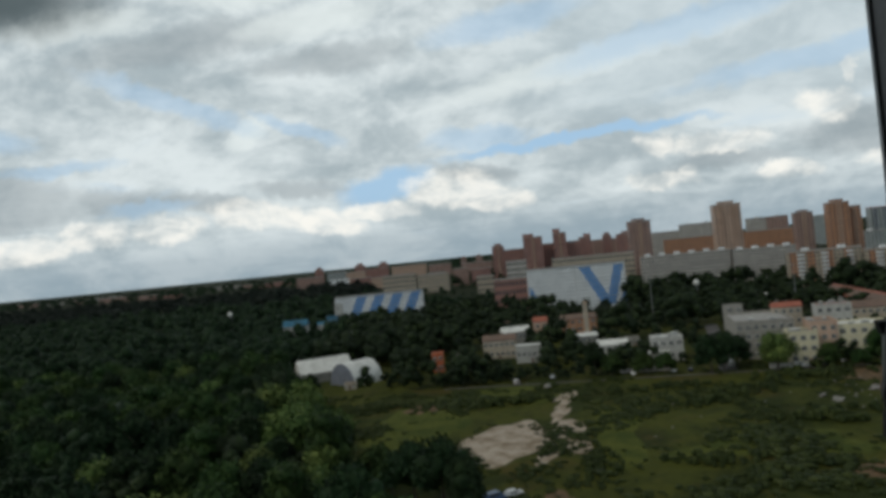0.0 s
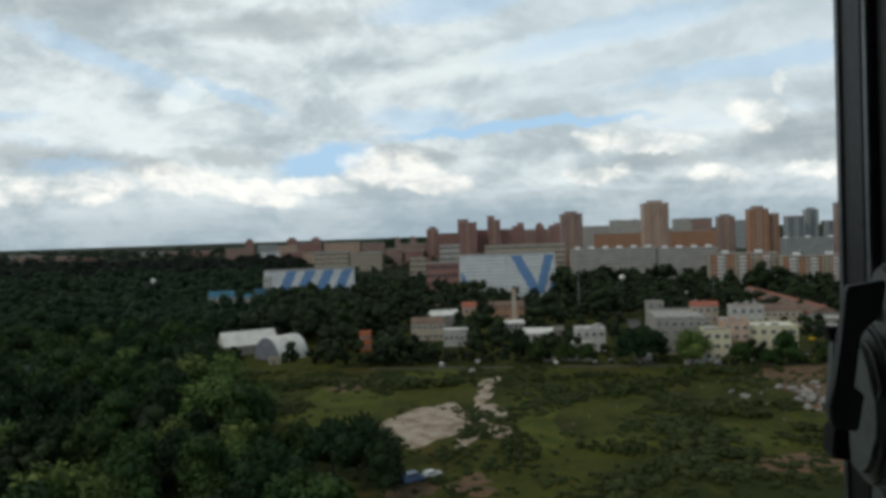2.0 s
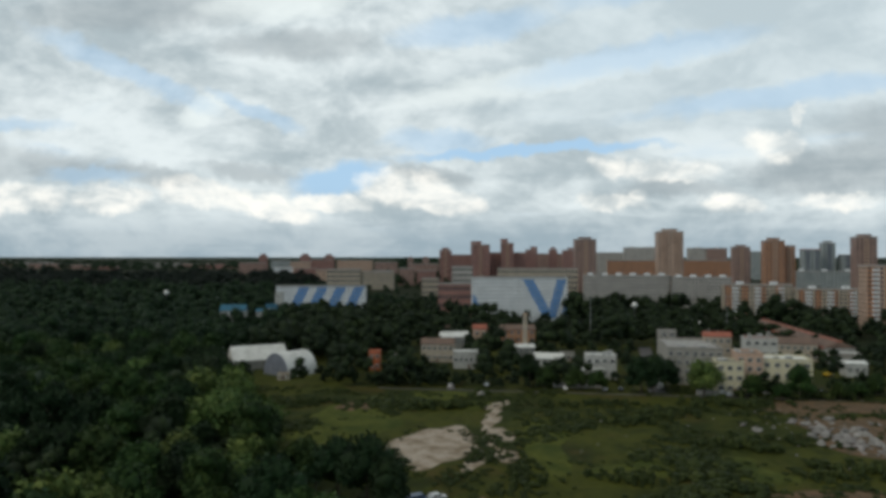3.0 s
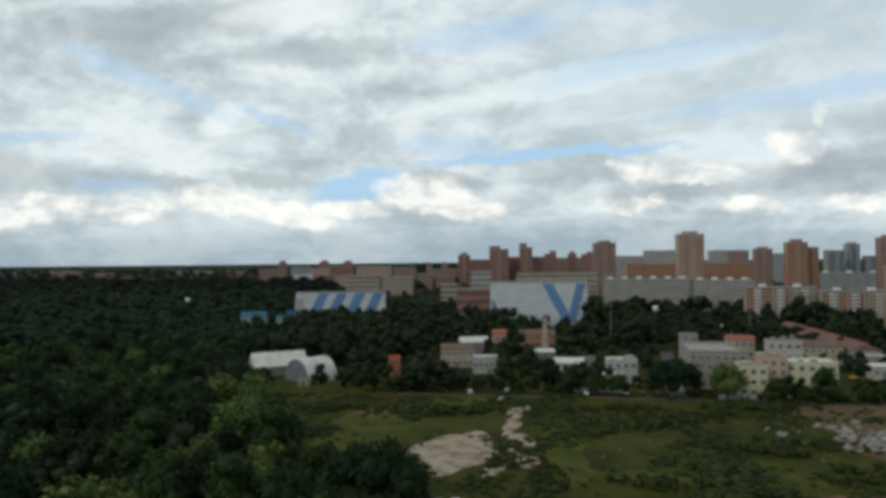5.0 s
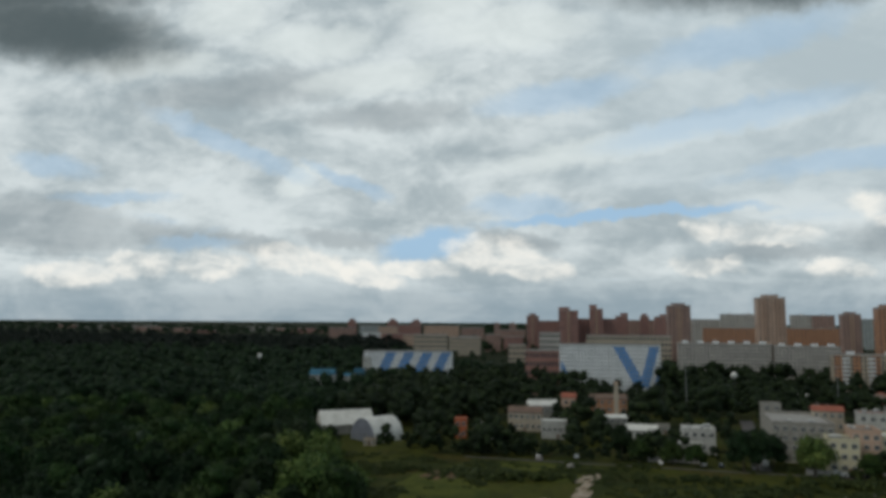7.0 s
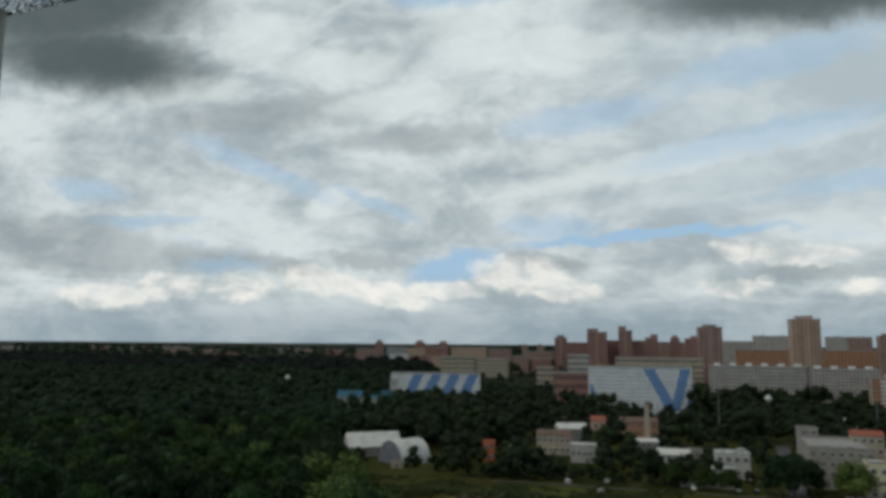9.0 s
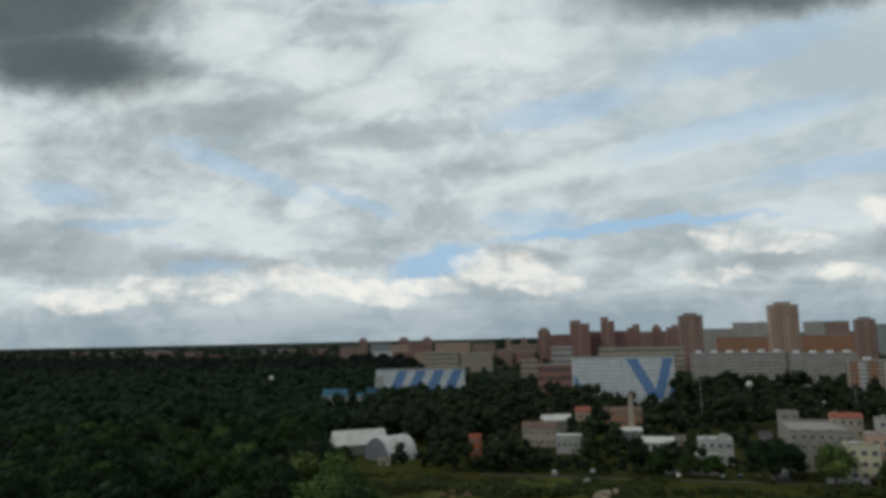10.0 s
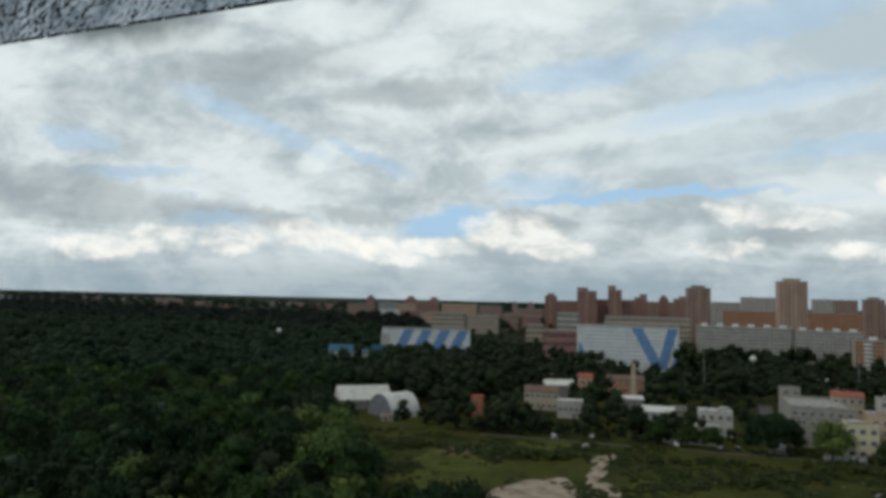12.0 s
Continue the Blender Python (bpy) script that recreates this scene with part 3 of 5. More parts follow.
block("apartment_tower", "far red tower with pointed roof", "tower", -232, 1700, 24.4, 20, 56.4, 12, 4, BRICK_RED, crown=4)



def stripe(parent, x_top0, x_top1, x_bot0, x_bot1, z0, z1, y=-0.08):
    part("stripe", prism([(x_bot0, z0), (x_bot1, z0), (x_top1, z1), (x_top0, z1)], 1, y, 0.05), BLUE, parent, "bright blue diagonal facing")


# the white block with a great blue V on its front
v_house = block("striped_apartment_slab", "white panel slab with a great blue letter-like chevron", "slab", 80, 600, 81, 14, 37.5, 12, 30, WHITE_PANEL, turn=0.0, glass=PALE_BLUE)
stripe(v_house, 2.0, 11.0, 20.0, 29.5, 3.5, 37.0)
stripe(v_house, 31.5, 39.5, 23.0, 30.5, 4.0, 37.0, -0.06)
stripe(v_house, 39.7, 40.3, 33.5, 40.3, 3.5, 20.0)
stripe(v_house, -40.3, -39.0, -40.3, -29.0, 3.0, 24.0)
part("joint", boxes((-1.4, -1.0, -0.09, 0.05, 0.5, 37.0)), GREY_PANEL, v_house)
# its sister with four slanting bars
b_house = block("striped_apartment_slab", "white panel slab with four slanting blue bars", "slab", -94, 640, 80, 14, 28.5, 9, 28, WHITE_PANEL, turn=4.0, glass=PALE_BLUE)
for k in range(4):
    stripe(b_house, -19.5 + k * 16.4, -10.5 + k * 16.4, -32 + k * 16.4, -22.5 + k * 16.4, 2.5, 28.0)


stripe(b_house, -39.8, -36.5, -39.8, -30.5, 2.5, 13.0)


# ---- low buildings of the yards ----
def low_house(name, label, category, x, y, w, d, h, wall, roof, storeys=1, cols=4, turn=0.0, gable=0.0, parapet=0.0, doors=1):
    """A low house: flat roof with parapet, or a gable along x."""
    ob = thing(name, x, y, rise(x, y), turn, label, category)
    part("wall", boxes((-w / 2, w / 2, 0, d, -0.3, h)), wall, ob)
    if gable:
        over = 0.4
        roof_bm = prism([(-over, h - 0.1), (d + over, h - 0.1), (d + over, h + 0.12), (d / 2, h + gable), (-over, h + 0.12)], 0, -w / 2 - over, w / 2 + over)
        part("roof", roof_bm, roof, ob)
    else:
        part("roof", boxes((-w / 2 + 0.25, w / 2 - 0.25, 0.25, d - 0.25, h, h + 0.12)), roof, ob)
        p = parapet or 0.5
        part("parapet", boxes((-w / 2 - 0.1, w / 2 + 0.1, -0.1, 0.25, h, h + p), (-w / 2 - 0.1, w / 2 + 0.1, d - 0.25, d + 0.1, h, h + p),
                              (-w / 2 - 0.1, -w / 2 + 0.25, 0.25, d - 0.25, h, h + p), (w / 2 - 0.25, w / 2 + 0.1, 0.25, d - 0.25, h, h + p)), wall, ob)
    sh = h / storeys
    step = w / cols
    ww, wh = min(step * 0.26, 0.9), min(sh * 0.24, 0.85)
    win = None
    for s in range(storeys):
        for i in range(cols):
            m = pose(-w / 2 + (i + 0.5) * step, 0, (s + 0.55) * sh)
            if win is None:
                win = part("window", boxes((-ww, ww, -0.04, 0.1, -wh, wh)), GLASS_DARK, ob)
                frame_bm = boxes((-ww - 0.12, -ww, -0.09, 0.06, -wh, wh), (ww, ww + 0.12, -0.09, 0.06, -wh, wh),
                                 (-ww - 0.12, ww + 0.12, -0.09, 0.06, wh, wh + 0.12), (-ww - 0.12, ww + 0.12, -0.14, 0.06, -wh - 0.12, -wh),
                                 (-0.05, 0.05, -0.07, 0.0, -wh, wh))
                frame_ob = part("window_frame", frame_bm, ROOF_WHITE, win)
                win.matrix_basis = m
            else:
                o = share(win, ob, m)
                share(frame_ob, o, Matrix.Identity(4))
    for i in range(doors):
        dx_ = -w / 2 + (i + 0.5) * w / doors + step * 0.5 * (cols % 2 == 1)
        part("door", boxes((dx_ - 0.6, dx_ + 0.6, -0.12, 0.1, 0, 2.1)), ROOF_BROWN, ob)
    FOOT.append((x, y + d / 2, max(w, d) * 0.55 + 1, w / 2 + 2, d / 2 + 3))
    return ob


def hangar(x, y, w, d, h, wall, roof, label, turn=0.0, round_top=False):
    ob = thing("hangar", x, y, 0, turn, label, "hangar", "hangars by the wood")
    if round_top:
        arc = [(w / 2 * math.cos(math.pi * i / 14), h * math.sin(math.pi * i / 14)) for i in range(15)]
        part("roof", prism(arc, 1, 0.3, d), roof, ob)
        part("front_wall", prism([(0.985 * a, 0.985 * b) for a, b in arc], 1, 0.0, 0.28), wall, ob)
    else:
        part("wall", boxes((-w / 2, w / 2, 0, d, -0.3, h * 0.42)), wall, ob)
        part("roof", prism([(-w / 2 - 0.4, h * 0.4), (w / 2 + 0.4, h * 0.4), (w / 2 + 0.4, h * 0.44), (0, h), (-w / 2 - 0.4, h * 0.44)], 1, -0.4, d + 0.4), roof, ob)
    part("gate", boxes((-w * 0.2, w * 0.2, -0.15, 0.0, 0, h * 0.38)), SLATE, ob)
    for k in (-1, 1):
        part("gate_post", boxes((k * w * 0.2 - 0.15, k * w * 0.2 + 0.15, -0.22, 0.0, 0, h * 0.4)), GALV, ob)
    cx, cy = x - math.sin(radians(turn)) * d / 2, y + math.cos(radians(turn)) * d / 2
    FOOT.append((cx, cy, 0, max(w, d) / 2 + 5, max(w, d) / 2 + 4))
    return ob


hangar(-96, 352, 15, 26, 11.0, GREY_WORN, ROOF_WHITE, "white gabled sheet-metal hangar at the forest edge", -64)
hangar(-70, 332, 19, 17, 10.5, SLATE, ROOF_WHITE, "round-topped hangar with slate front and white sides", -42, True)
low_house("shed", "small shed with dull orange walls", "shed", -64, 319, 5, 4, 2.6, BEIGE, ROOF_BROWN)
low_house("shed", "small pale shed half hidden by trees", "shed", -112, 372, 9, 8, 7.0, PALE_BLUE, ROOF_WHITE)
low_house("storehouse", "orange painted narrow storehouse", "shed", -25, 345, 5.5, 6, 9.0, ORANGE, ROOF_RED, 2, 2)
low_house("pavilion", "teal roofed pavilion with white walls in the wood", "pavilion", -152, 560, 19, 10, 13.0, WHITE_WORN, TEAL, 3, 6, gable=4.5)
low_house("pavilion", "small white pavilion beside the teal roof", "pavilion", -130, 560, 7, 6, 12.5, WHITE_WORN, TEAL, 3, 2, gable=2.0)
low_house("pavilion", "teal clad hall corner", "pavilion", -124, 570, 8, 6, 17.0, TEAL, TEAL, 2, 2)
low_house("water_house", "small white tower house above the trees", "house", -126, 610, 6, 6, 24.0, WHITE_WORN, ROOF_WHITE, 4, 1)
low_house("workshop", "low workshop with flat white roofs", "workshop", 17, 395, 15, 14, 10.5, GREY_WORN, ROOF_WHITE, 2, 6, 8, gable=2.5)
low_house("workshop", "brown roofed workshop with cream walls", "workshop", 6, 372, 17, 12, 9.5, BEIGE, ROOF_BROWN, 2, 6, -6, gable=2.5)
low_house("garage_row", "white walled garage row", "garage", 20, 350, 13, 8, 8.0, WHITE_WORN, ROOF_WHITE, 1, 5, -3)
low_house("boiler_house", "orange brick boiler house beside a chimney", "house", 55, 420, 20, 12, 12.0, BRICK_ORANGE, ROOF_BROWN, 3, 5, gable=2.5)
low_house("shed", "small orange roofed shed among trees", "shed", 33, 430, 8, 8, 11.5, BRICK_PINK, ROOF_RED, 2, 2, gable=2.5)
low_house("workshop", "grey flat workshop at the chimney's foot", "workshop", 50, 372, 15, 9, 7.5, GREY_WORN, ROOF_WHITE, 2, 5, 6, gable=1.5)
low_house("workshop", "white walled workshop with shed roof", "workshop", 58, 335, 13.5, 9, 7.0, WHITE_WORN, ROOF_WHITE, 2, 4, -12, gable=2.2)
low_house("white_house", "white two-storey house with pale flat roof", "house", 79, 318, 13.5, 9, 10.5, WHITE_WORN, ROOF_WHITE, 2, 4, -8)
low_house("annexe", "low white annexe in front of a white house", "house", 73, 308, 10, 7, 5.5, WHITE_WORN, ROOF_WHITE, 1, 4, -8)
low_house("works_building", "grey rendered three-storey works with pale parapet", "works", 116, 303, 23, 38, 15.0, GREY_WORN, CONCRETE, 4, 7, -12, parapet=1.2)
low_house("stair_tower", "grey stair tower on the corner of the works", "works", 119, 346, 8, 8, 18.5, GREY_WORN, ROOF_FELT, 5, 2, -10)
low_house("cream_house", "cream rendered house with white framed windows", "house", 123, 284, 10.5, 11, 12.0, CREAM, ROOF_FELT, 3, 3, -14, parapet=0.9)
low_house("cream_house", "taller pale orange rendered house between cream ones", "house", 133, 288, 10, 14, 14.5, BRICK_PINK, ROOF_FELT, 4, 3, -14, parapet=1.2)
low_house("cream_house", "long cream house with stepped roof", "house", 147.5, 286, 19, 14, 12.8, CREAM, ROOF_WHITE, 3, 5, -14, parapet=0.8)
low_house("roof_house", "pale upper storey standing behind cream houses", "house", 150, 314, 14, 8, 18.5, WHITE_WORN, ROOF_RED, 4, 4, -14)
low_house("roof_house", "pale upper storey with orange roof", "house", 138, 332, 12, 8, 17.5, BEIGE, ROOF_RED, 4, 4, -14, gable=2.0)
hall = low_house("market_hall", "long low market hall with brown roof and red edges", "hall", 219, 430, 134, 15, 8.0, WHITE_WORN, ROOF_BROWN, 1, 30, -100, gable=3.4)
part("ridge_cap", boxes((-67.6, 67.6, 6.4, 8.6, 11.0, 11.6)), ROOF_RED, hall, "red sheet-metal ridge")
part("eaves_band", boxes((-67.5, 67.5, -0.55, -0.42, 7.2, 8.5)), ROOF_RED, hall, "red sheet-metal eaves band")
low_house("market_hall", "second red roofed hall with white end", "hall", 196, 372, 22, 14, 9.0, BEIGE, ROOF_BROWN, 2, 7, -20, gable=3.0)
low_house("shed", "pale shed by the rubble field", "shed", 210, 350, 14, 9, 6.5, GREY_WORN, ROOF_WHITE, 1, 4, -20)

low_house("shed", "small white shed beside the orange storehouse", "shed", -10, 343, 7, 6, 4.0, WHITE_WORN, ROOF_WHITE, 1, 3, -9, gable=1.2)
low_house("shed", "small grey shed among trees", "shed", -18, 375, 5, 5, 3.2, GREY_WORN, ROOF_FELT, 1, 3, -15, gable=0)
low_house("shed", "white garage with pale sheet roof", "shed", 20, 441, 10, 8, 6.0, WHITE_WORN, ROOF_WHITE, 1, 3, -9, gable=1.6)
low_house("shed", "beige shed with brown roof", "shed", 18, 484, 12, 9, 6.0, BEIGE, ROOF_BROWN, 1, 3, -6, gable=1.8)
low_house("shed", "white rendered garage with pale flat roof", "shed", 60, 349, 9, 7, 5.0, WHITE_WORN, ROOF_WHITE, 1, 3, -15, gable=1.2)
low_house("shed", "grey garage under trees", "shed", 75, 373, 7, 6, 4.0, GREY_WORN, ROOF_FELT, 1, 3, -6, gable=0)
low_house("shed", "white kiosk beyond the works", "shed", 203, 533, 10, 7, 5, WHITE_WORN, ROOF_WHITE, 1, 3, -15, gable=1.2)
low_house("shed", "pale kiosk beyond the works", "shed", 207, 509, 8, 6, 4, GREY_PANEL, ROOF_WHITE, 1, 3, -15, gable=0)
low_house("shed", "white kiosk by the market hall", "shed", 234, 509, 7, 6, 7, WHITE_WORN, ROOF_WHITE, 1, 3, -6, gable=0)
low_house("shed", "white shed by the rubble field", "shed", 198, 321, 9, 8, 6, WHITE_WORN, ROOF_WHITE, 1, 3, -9, gable=1.2)


FOOT.append((-68, 318, 0, 19, 15))
FOOT.append((-146, 540, 0, 24, 24))


def chimney(x, y, h):
    ob = thing("chimney", x, y, 0, 0, "pale square brick chimney with a darker cap", "chimney")
    part("base", boxes((-1.6, 1.6, -1.6, 1.6, -0.3, 5)), BEIGE, ob)
    part("shaft", prism([(-1.25, 5), (1.25, 5), (0.95, h - 0.8), (-0.95, h - 0.8)], 1, -1.0, 1.0), BEIGE, ob)
    part("cap", boxes((-1.1, 1.1, -1.15, 1.15, h - 0.8, h)), BRICK_PINK, ob)
    for k in range(4):
        part("iron_band", boxes((-1.28, 1.28, -1.05, 1.05, 8 + k * 4, 8.2 + k * 4)), GALV, ob)
    FOOT.append((x, y, 5, 4, 4))


chimney(54, 385, 24.5)


def mast(x, y, h, label):
    ob = thing("lamp_mast", x, y, rise(x, y), 0, label, "mast", "masts")
    bm = tube(bmesh.new(), (0, 0, -0.3), (0, 0, h), 0.28, 0.12, 8)
    part("pole", bm, GALV, ob)
    part("cross_arm", boxes((-1.4, 1.4, -0.1, 0.1, h - 0.8, h - 0.6)), GALV, ob)
    for s in (-1, 1):
        part("lamp_head", boxes((s * 1.2 - 0.4, s * 1.2 + 0.4, -0.5, 0.15, h - 1.1, h - 0.82)), GREY_PANEL, ob)


mast(105, 450, 31, "tall thin grey lamp mast above the trees")
mast(200, 466, 30, "tall thin grey lamp mast by the flats")
mast(-1215, 1500, 62, "far lattice mast on the forest skyline")

# ---- road, yards, bare soil ----
def road(name, x0, y0, x1, y1, w, label, z=0.06):
    p, q = Vector((x0, y0)), Vector((x1, y1))
    L = (q - p).length
    ob = part(name, boxes((-w / 2, w / 2, 0, L, -0.2, 0.0)), ASPHALT)
    ob.matrix_basis = pose(x0, y0, z, 0, 0, -math.degrees(math.atan2(x1 - x0, y1 - y0)))
    return tagged(ob, label, "road", kind="structure")


road("road_1", 94, 286, 134, 432, 7, "worn grey asphalt yard road")
road("road_2", -20, 299, 180, 266, 1.6, "narrow grey track along the meadow", 0.08)
patch("gravel_patch", 2, 207, 12, 25, SAND, "pale bare gravel patch in the meadow", -12, 0.06, 0.3, 3)
patch("soil_patch", 19, 206, 6.5, 23, SAND, "broken strip of bare pinkish soil", -13, 0.05, 0.5, 5)
patch("gravel_patch", 21.5, 236, 2.2, 11, SAND, "narrow sandy path across the meadow", -16, 0.06, 0.5, 7)
patch("gravel_patch", 24, 250, 1.8, 8, SAND, "narrow sandy path across the meadow", -18, 0.055, 0.5, 9)
patch("gravel_patch", 26.5, 262, 3.4, 9, SAND, "sandy end of a narrow path", -12, 0.06, 0.5, 8)
patch("grass_patch", -26, 232, 17, 30, GRASS_PALE, "short pale yellow-green grass", 14, 0.03, 0.5, 21)
patch("grass_patch", 35, 208, 8, 32, GRASS_PALE, "oblong of short pale grass", -10, 0.03, 0.25, 22)
patch("grass_patch", 0, 272, 26, 14, GRASS_PALE, "strip of short pale grass", 5, 0.03, 0.5, 23)
patch("grass_patch", 68, 185, 20, 14, GRASS_PALE, "thin straw-coloured grass", 5, 0.03, 0.6, 24)
patch("soil_patch", 140, 216, 22, 30, SOIL, "bare orange soil among rubble", -18, 0.05, 0.4, 11)
patch("soil_patch", 158, 254, 36, 12, SOIL, "strip of bare orange soil", -10, 0.04, 0.4, 17)
patch("soil_patch", -26, 262, 7, 8, SOIL, "small bare brown soil patch", 0, 0.05, 0.5, 13)
patch("soil_patch", -2, 153, 7, 5, SOIL, "orange soil beside a parked van", 0, 0.05, 0.5, 14)
patch("soil_patch", 95, 158, 18, 8, SOIL, "orange soil below the window", 0, 0.05, 0.5, 16)
patch("soil_patch", 11, 154, 6, 5, SOIL, "small orange soil patch", 0, 0.05, 0.5, 15)


# ---- trees ----
def soup(name, verts, faces, mat, parent=None, smooth=False):
    """A mesh from arrays of vertices and triangles."""
    me = bpy.data.meshes.new(name)
    me.vertices.add(len(verts))
    me.vertices.foreach_set("co", np.asarray(verts, dtype=np.float32).ravel())
    n = len(faces)
    me.loops.add(n * 3)
    me.loops.foreach_set("vertex_index", np.asarray(faces, dtype=np.int32).ravel())
    me.polygons.add(n)
    me.polygons.foreach_set("loop_start", np.arange(0, n * 3, 3, dtype=np.int32))
    me.polygons.foreach_set("use_smooth", np.ones(n, dtype=bool))
    me.update(calc_edges=True)
    me.materials.append(mat)
    ob = new(name, me)
    ob.parent = parent
    return ob


def ico(level):
    bm = bmesh.new()
    bmesh.ops.create_icosphere(bm, subdivisions=level, radius=1.0)
    bm.verts.ensure_lookup_table()
    v = np.array([p.co[:] for p in bm.verts])
    f = np.array([[p.index for p in q.verts] for q in bm.faces])
    bm.free()
    return v, f


ICO1, ICO2 = ico(1), ico(2)


def crown_arrays(rng, height, radius, lobes, leaves, size, core=ICO2):
    """Rounded lobes of foliage, covered with many small leaf clumps that stand off them like shingles."""
    vs, fs, count = [], [], 0
    centres = []
    for i in range(lobes):
        a = 2.4 * i + rng.uniform(-0.7, 0.7)
        k = (i + 0.5) / lobes                               # from the top of the dome outwards and down
        d = radius * rng.uniform(0.5, 0.85) * np.sqrt(k)
        z = height * (0.80 - 0.44 * k ** 1.3 + rng.uniform(-0.09, 0.09))
        r = radius * rng.uniform(0.26, 0.50) * (1.0 if lobes > 9 else 1.2)
        centres.append((np.array([d * np.cos(a), d * np.sin(a), z]), r))
    for c, r in centres:
        v, f = core
        k = 0.84 + 0.14 * rng.standard_normal(len(v)).clip(-2, 2)[:, None]
        vs.append(c + v * r * k * (0.84 if lobes > 9 else 1.0) * np.array([1, 1, 0.9]))
        fs.append(f + count)
        count += len(v)
    per = leaves // lobes
    for c, r in centres:
        n = rng.standard_normal((per, 3))
        n[:, 2] = n[:, 2] * 0.9 + 0.3
        n /= np.linalg.norm(n, axis=1)[:, None]
        p = c + n * r * rng.uniform(0.80, 1.28, (per, 1)) * np.array([1, 1, 0.9])
        lean = n + 0.7 * rng.standard_normal((per, 3))
        a = np.cross(lean, rng.standard_normal((per, 3)))
        a /= np.linalg.norm(a, axis=1)[:, None]
        b = np.cross(lean, a)
        b /= np.linalg.norm(b, axis=1)[:, None]
        s = size * rng.uniform(0.6, 1.4, (per, 1))
        q = np.stack([p - a * s, p - b * s * 0.7, p + a * s, p + b * s * 0.7], axis=1).reshape(-1, 3)
        base = count + 4 * np.arange(per)[:, None]
        fs.append(np.concatenate([base + np.array([[0, 1, 2]]), base + np.array([[0, 2, 3]])]))
        vs.append(q)
        count += 4 * per
    return np.concatenate(vs), np.concatenate(fs)


def trunk_mesh(rng, height, radius):
    bm = bmesh.new()
    r = 0.018 * height
    tube(bm, (0, 0, -0.3), (0.1, 0.05, height * 0.45), r * 1.5, r, 7)
    tube(bm, (0.1, 0.05, height * 0.44), (-0.1, 0.1, height * 0.8), r, r * 0.4, 6)
    for i in range(6):
        a = rng.uniform(0, 6.28)
        z = height * rng.uniform(0.3, 0.6)
        tube(bm, (0, 0, z), (radius * 0.6 * math.cos(a), radius * 0.6 * math.sin(a), z + height * 0.2), r * 0.6, r * 0.2, 5)
    return bm


TREE_KINDS = []


def make_tree(seed, height, radius, lobes, leaves, mat, label, size=0.58):
    rng = np.random.default_rng(seed)
    ob = thing("tree", 0, 0, 0, 0, label, "tree", "trees")
    part("trunk", trunk_mesh(rng, height, radius), BARK, ob)
    v, f = crown_arrays(rng, height, radius, lobes, leaves, size)
    soup("crown", v, f, mat, ob)
    return ob


def clear_of_houses(x, y, r=0.0):
    return all(abs(x - fx) > hx + r or abs(y - fy) > hy + r for fx, fy, rad, hx, hy in FOOT)


def wood_edge(y):
    """The x of the forest's edge at the depth y."""
    pts = ((0, -10), (120, -14), (150, -34), (200, -46), (250, -62), (330, -96), (380, -96), (400, -20), (430, 30))
    for (y0, x0), (y1, x1) in zip(pts, pts[1:]):
        if y <= y1:
            return x0 + (x1 - x0) * (y - y0) / (y1 - y0)
    return 30


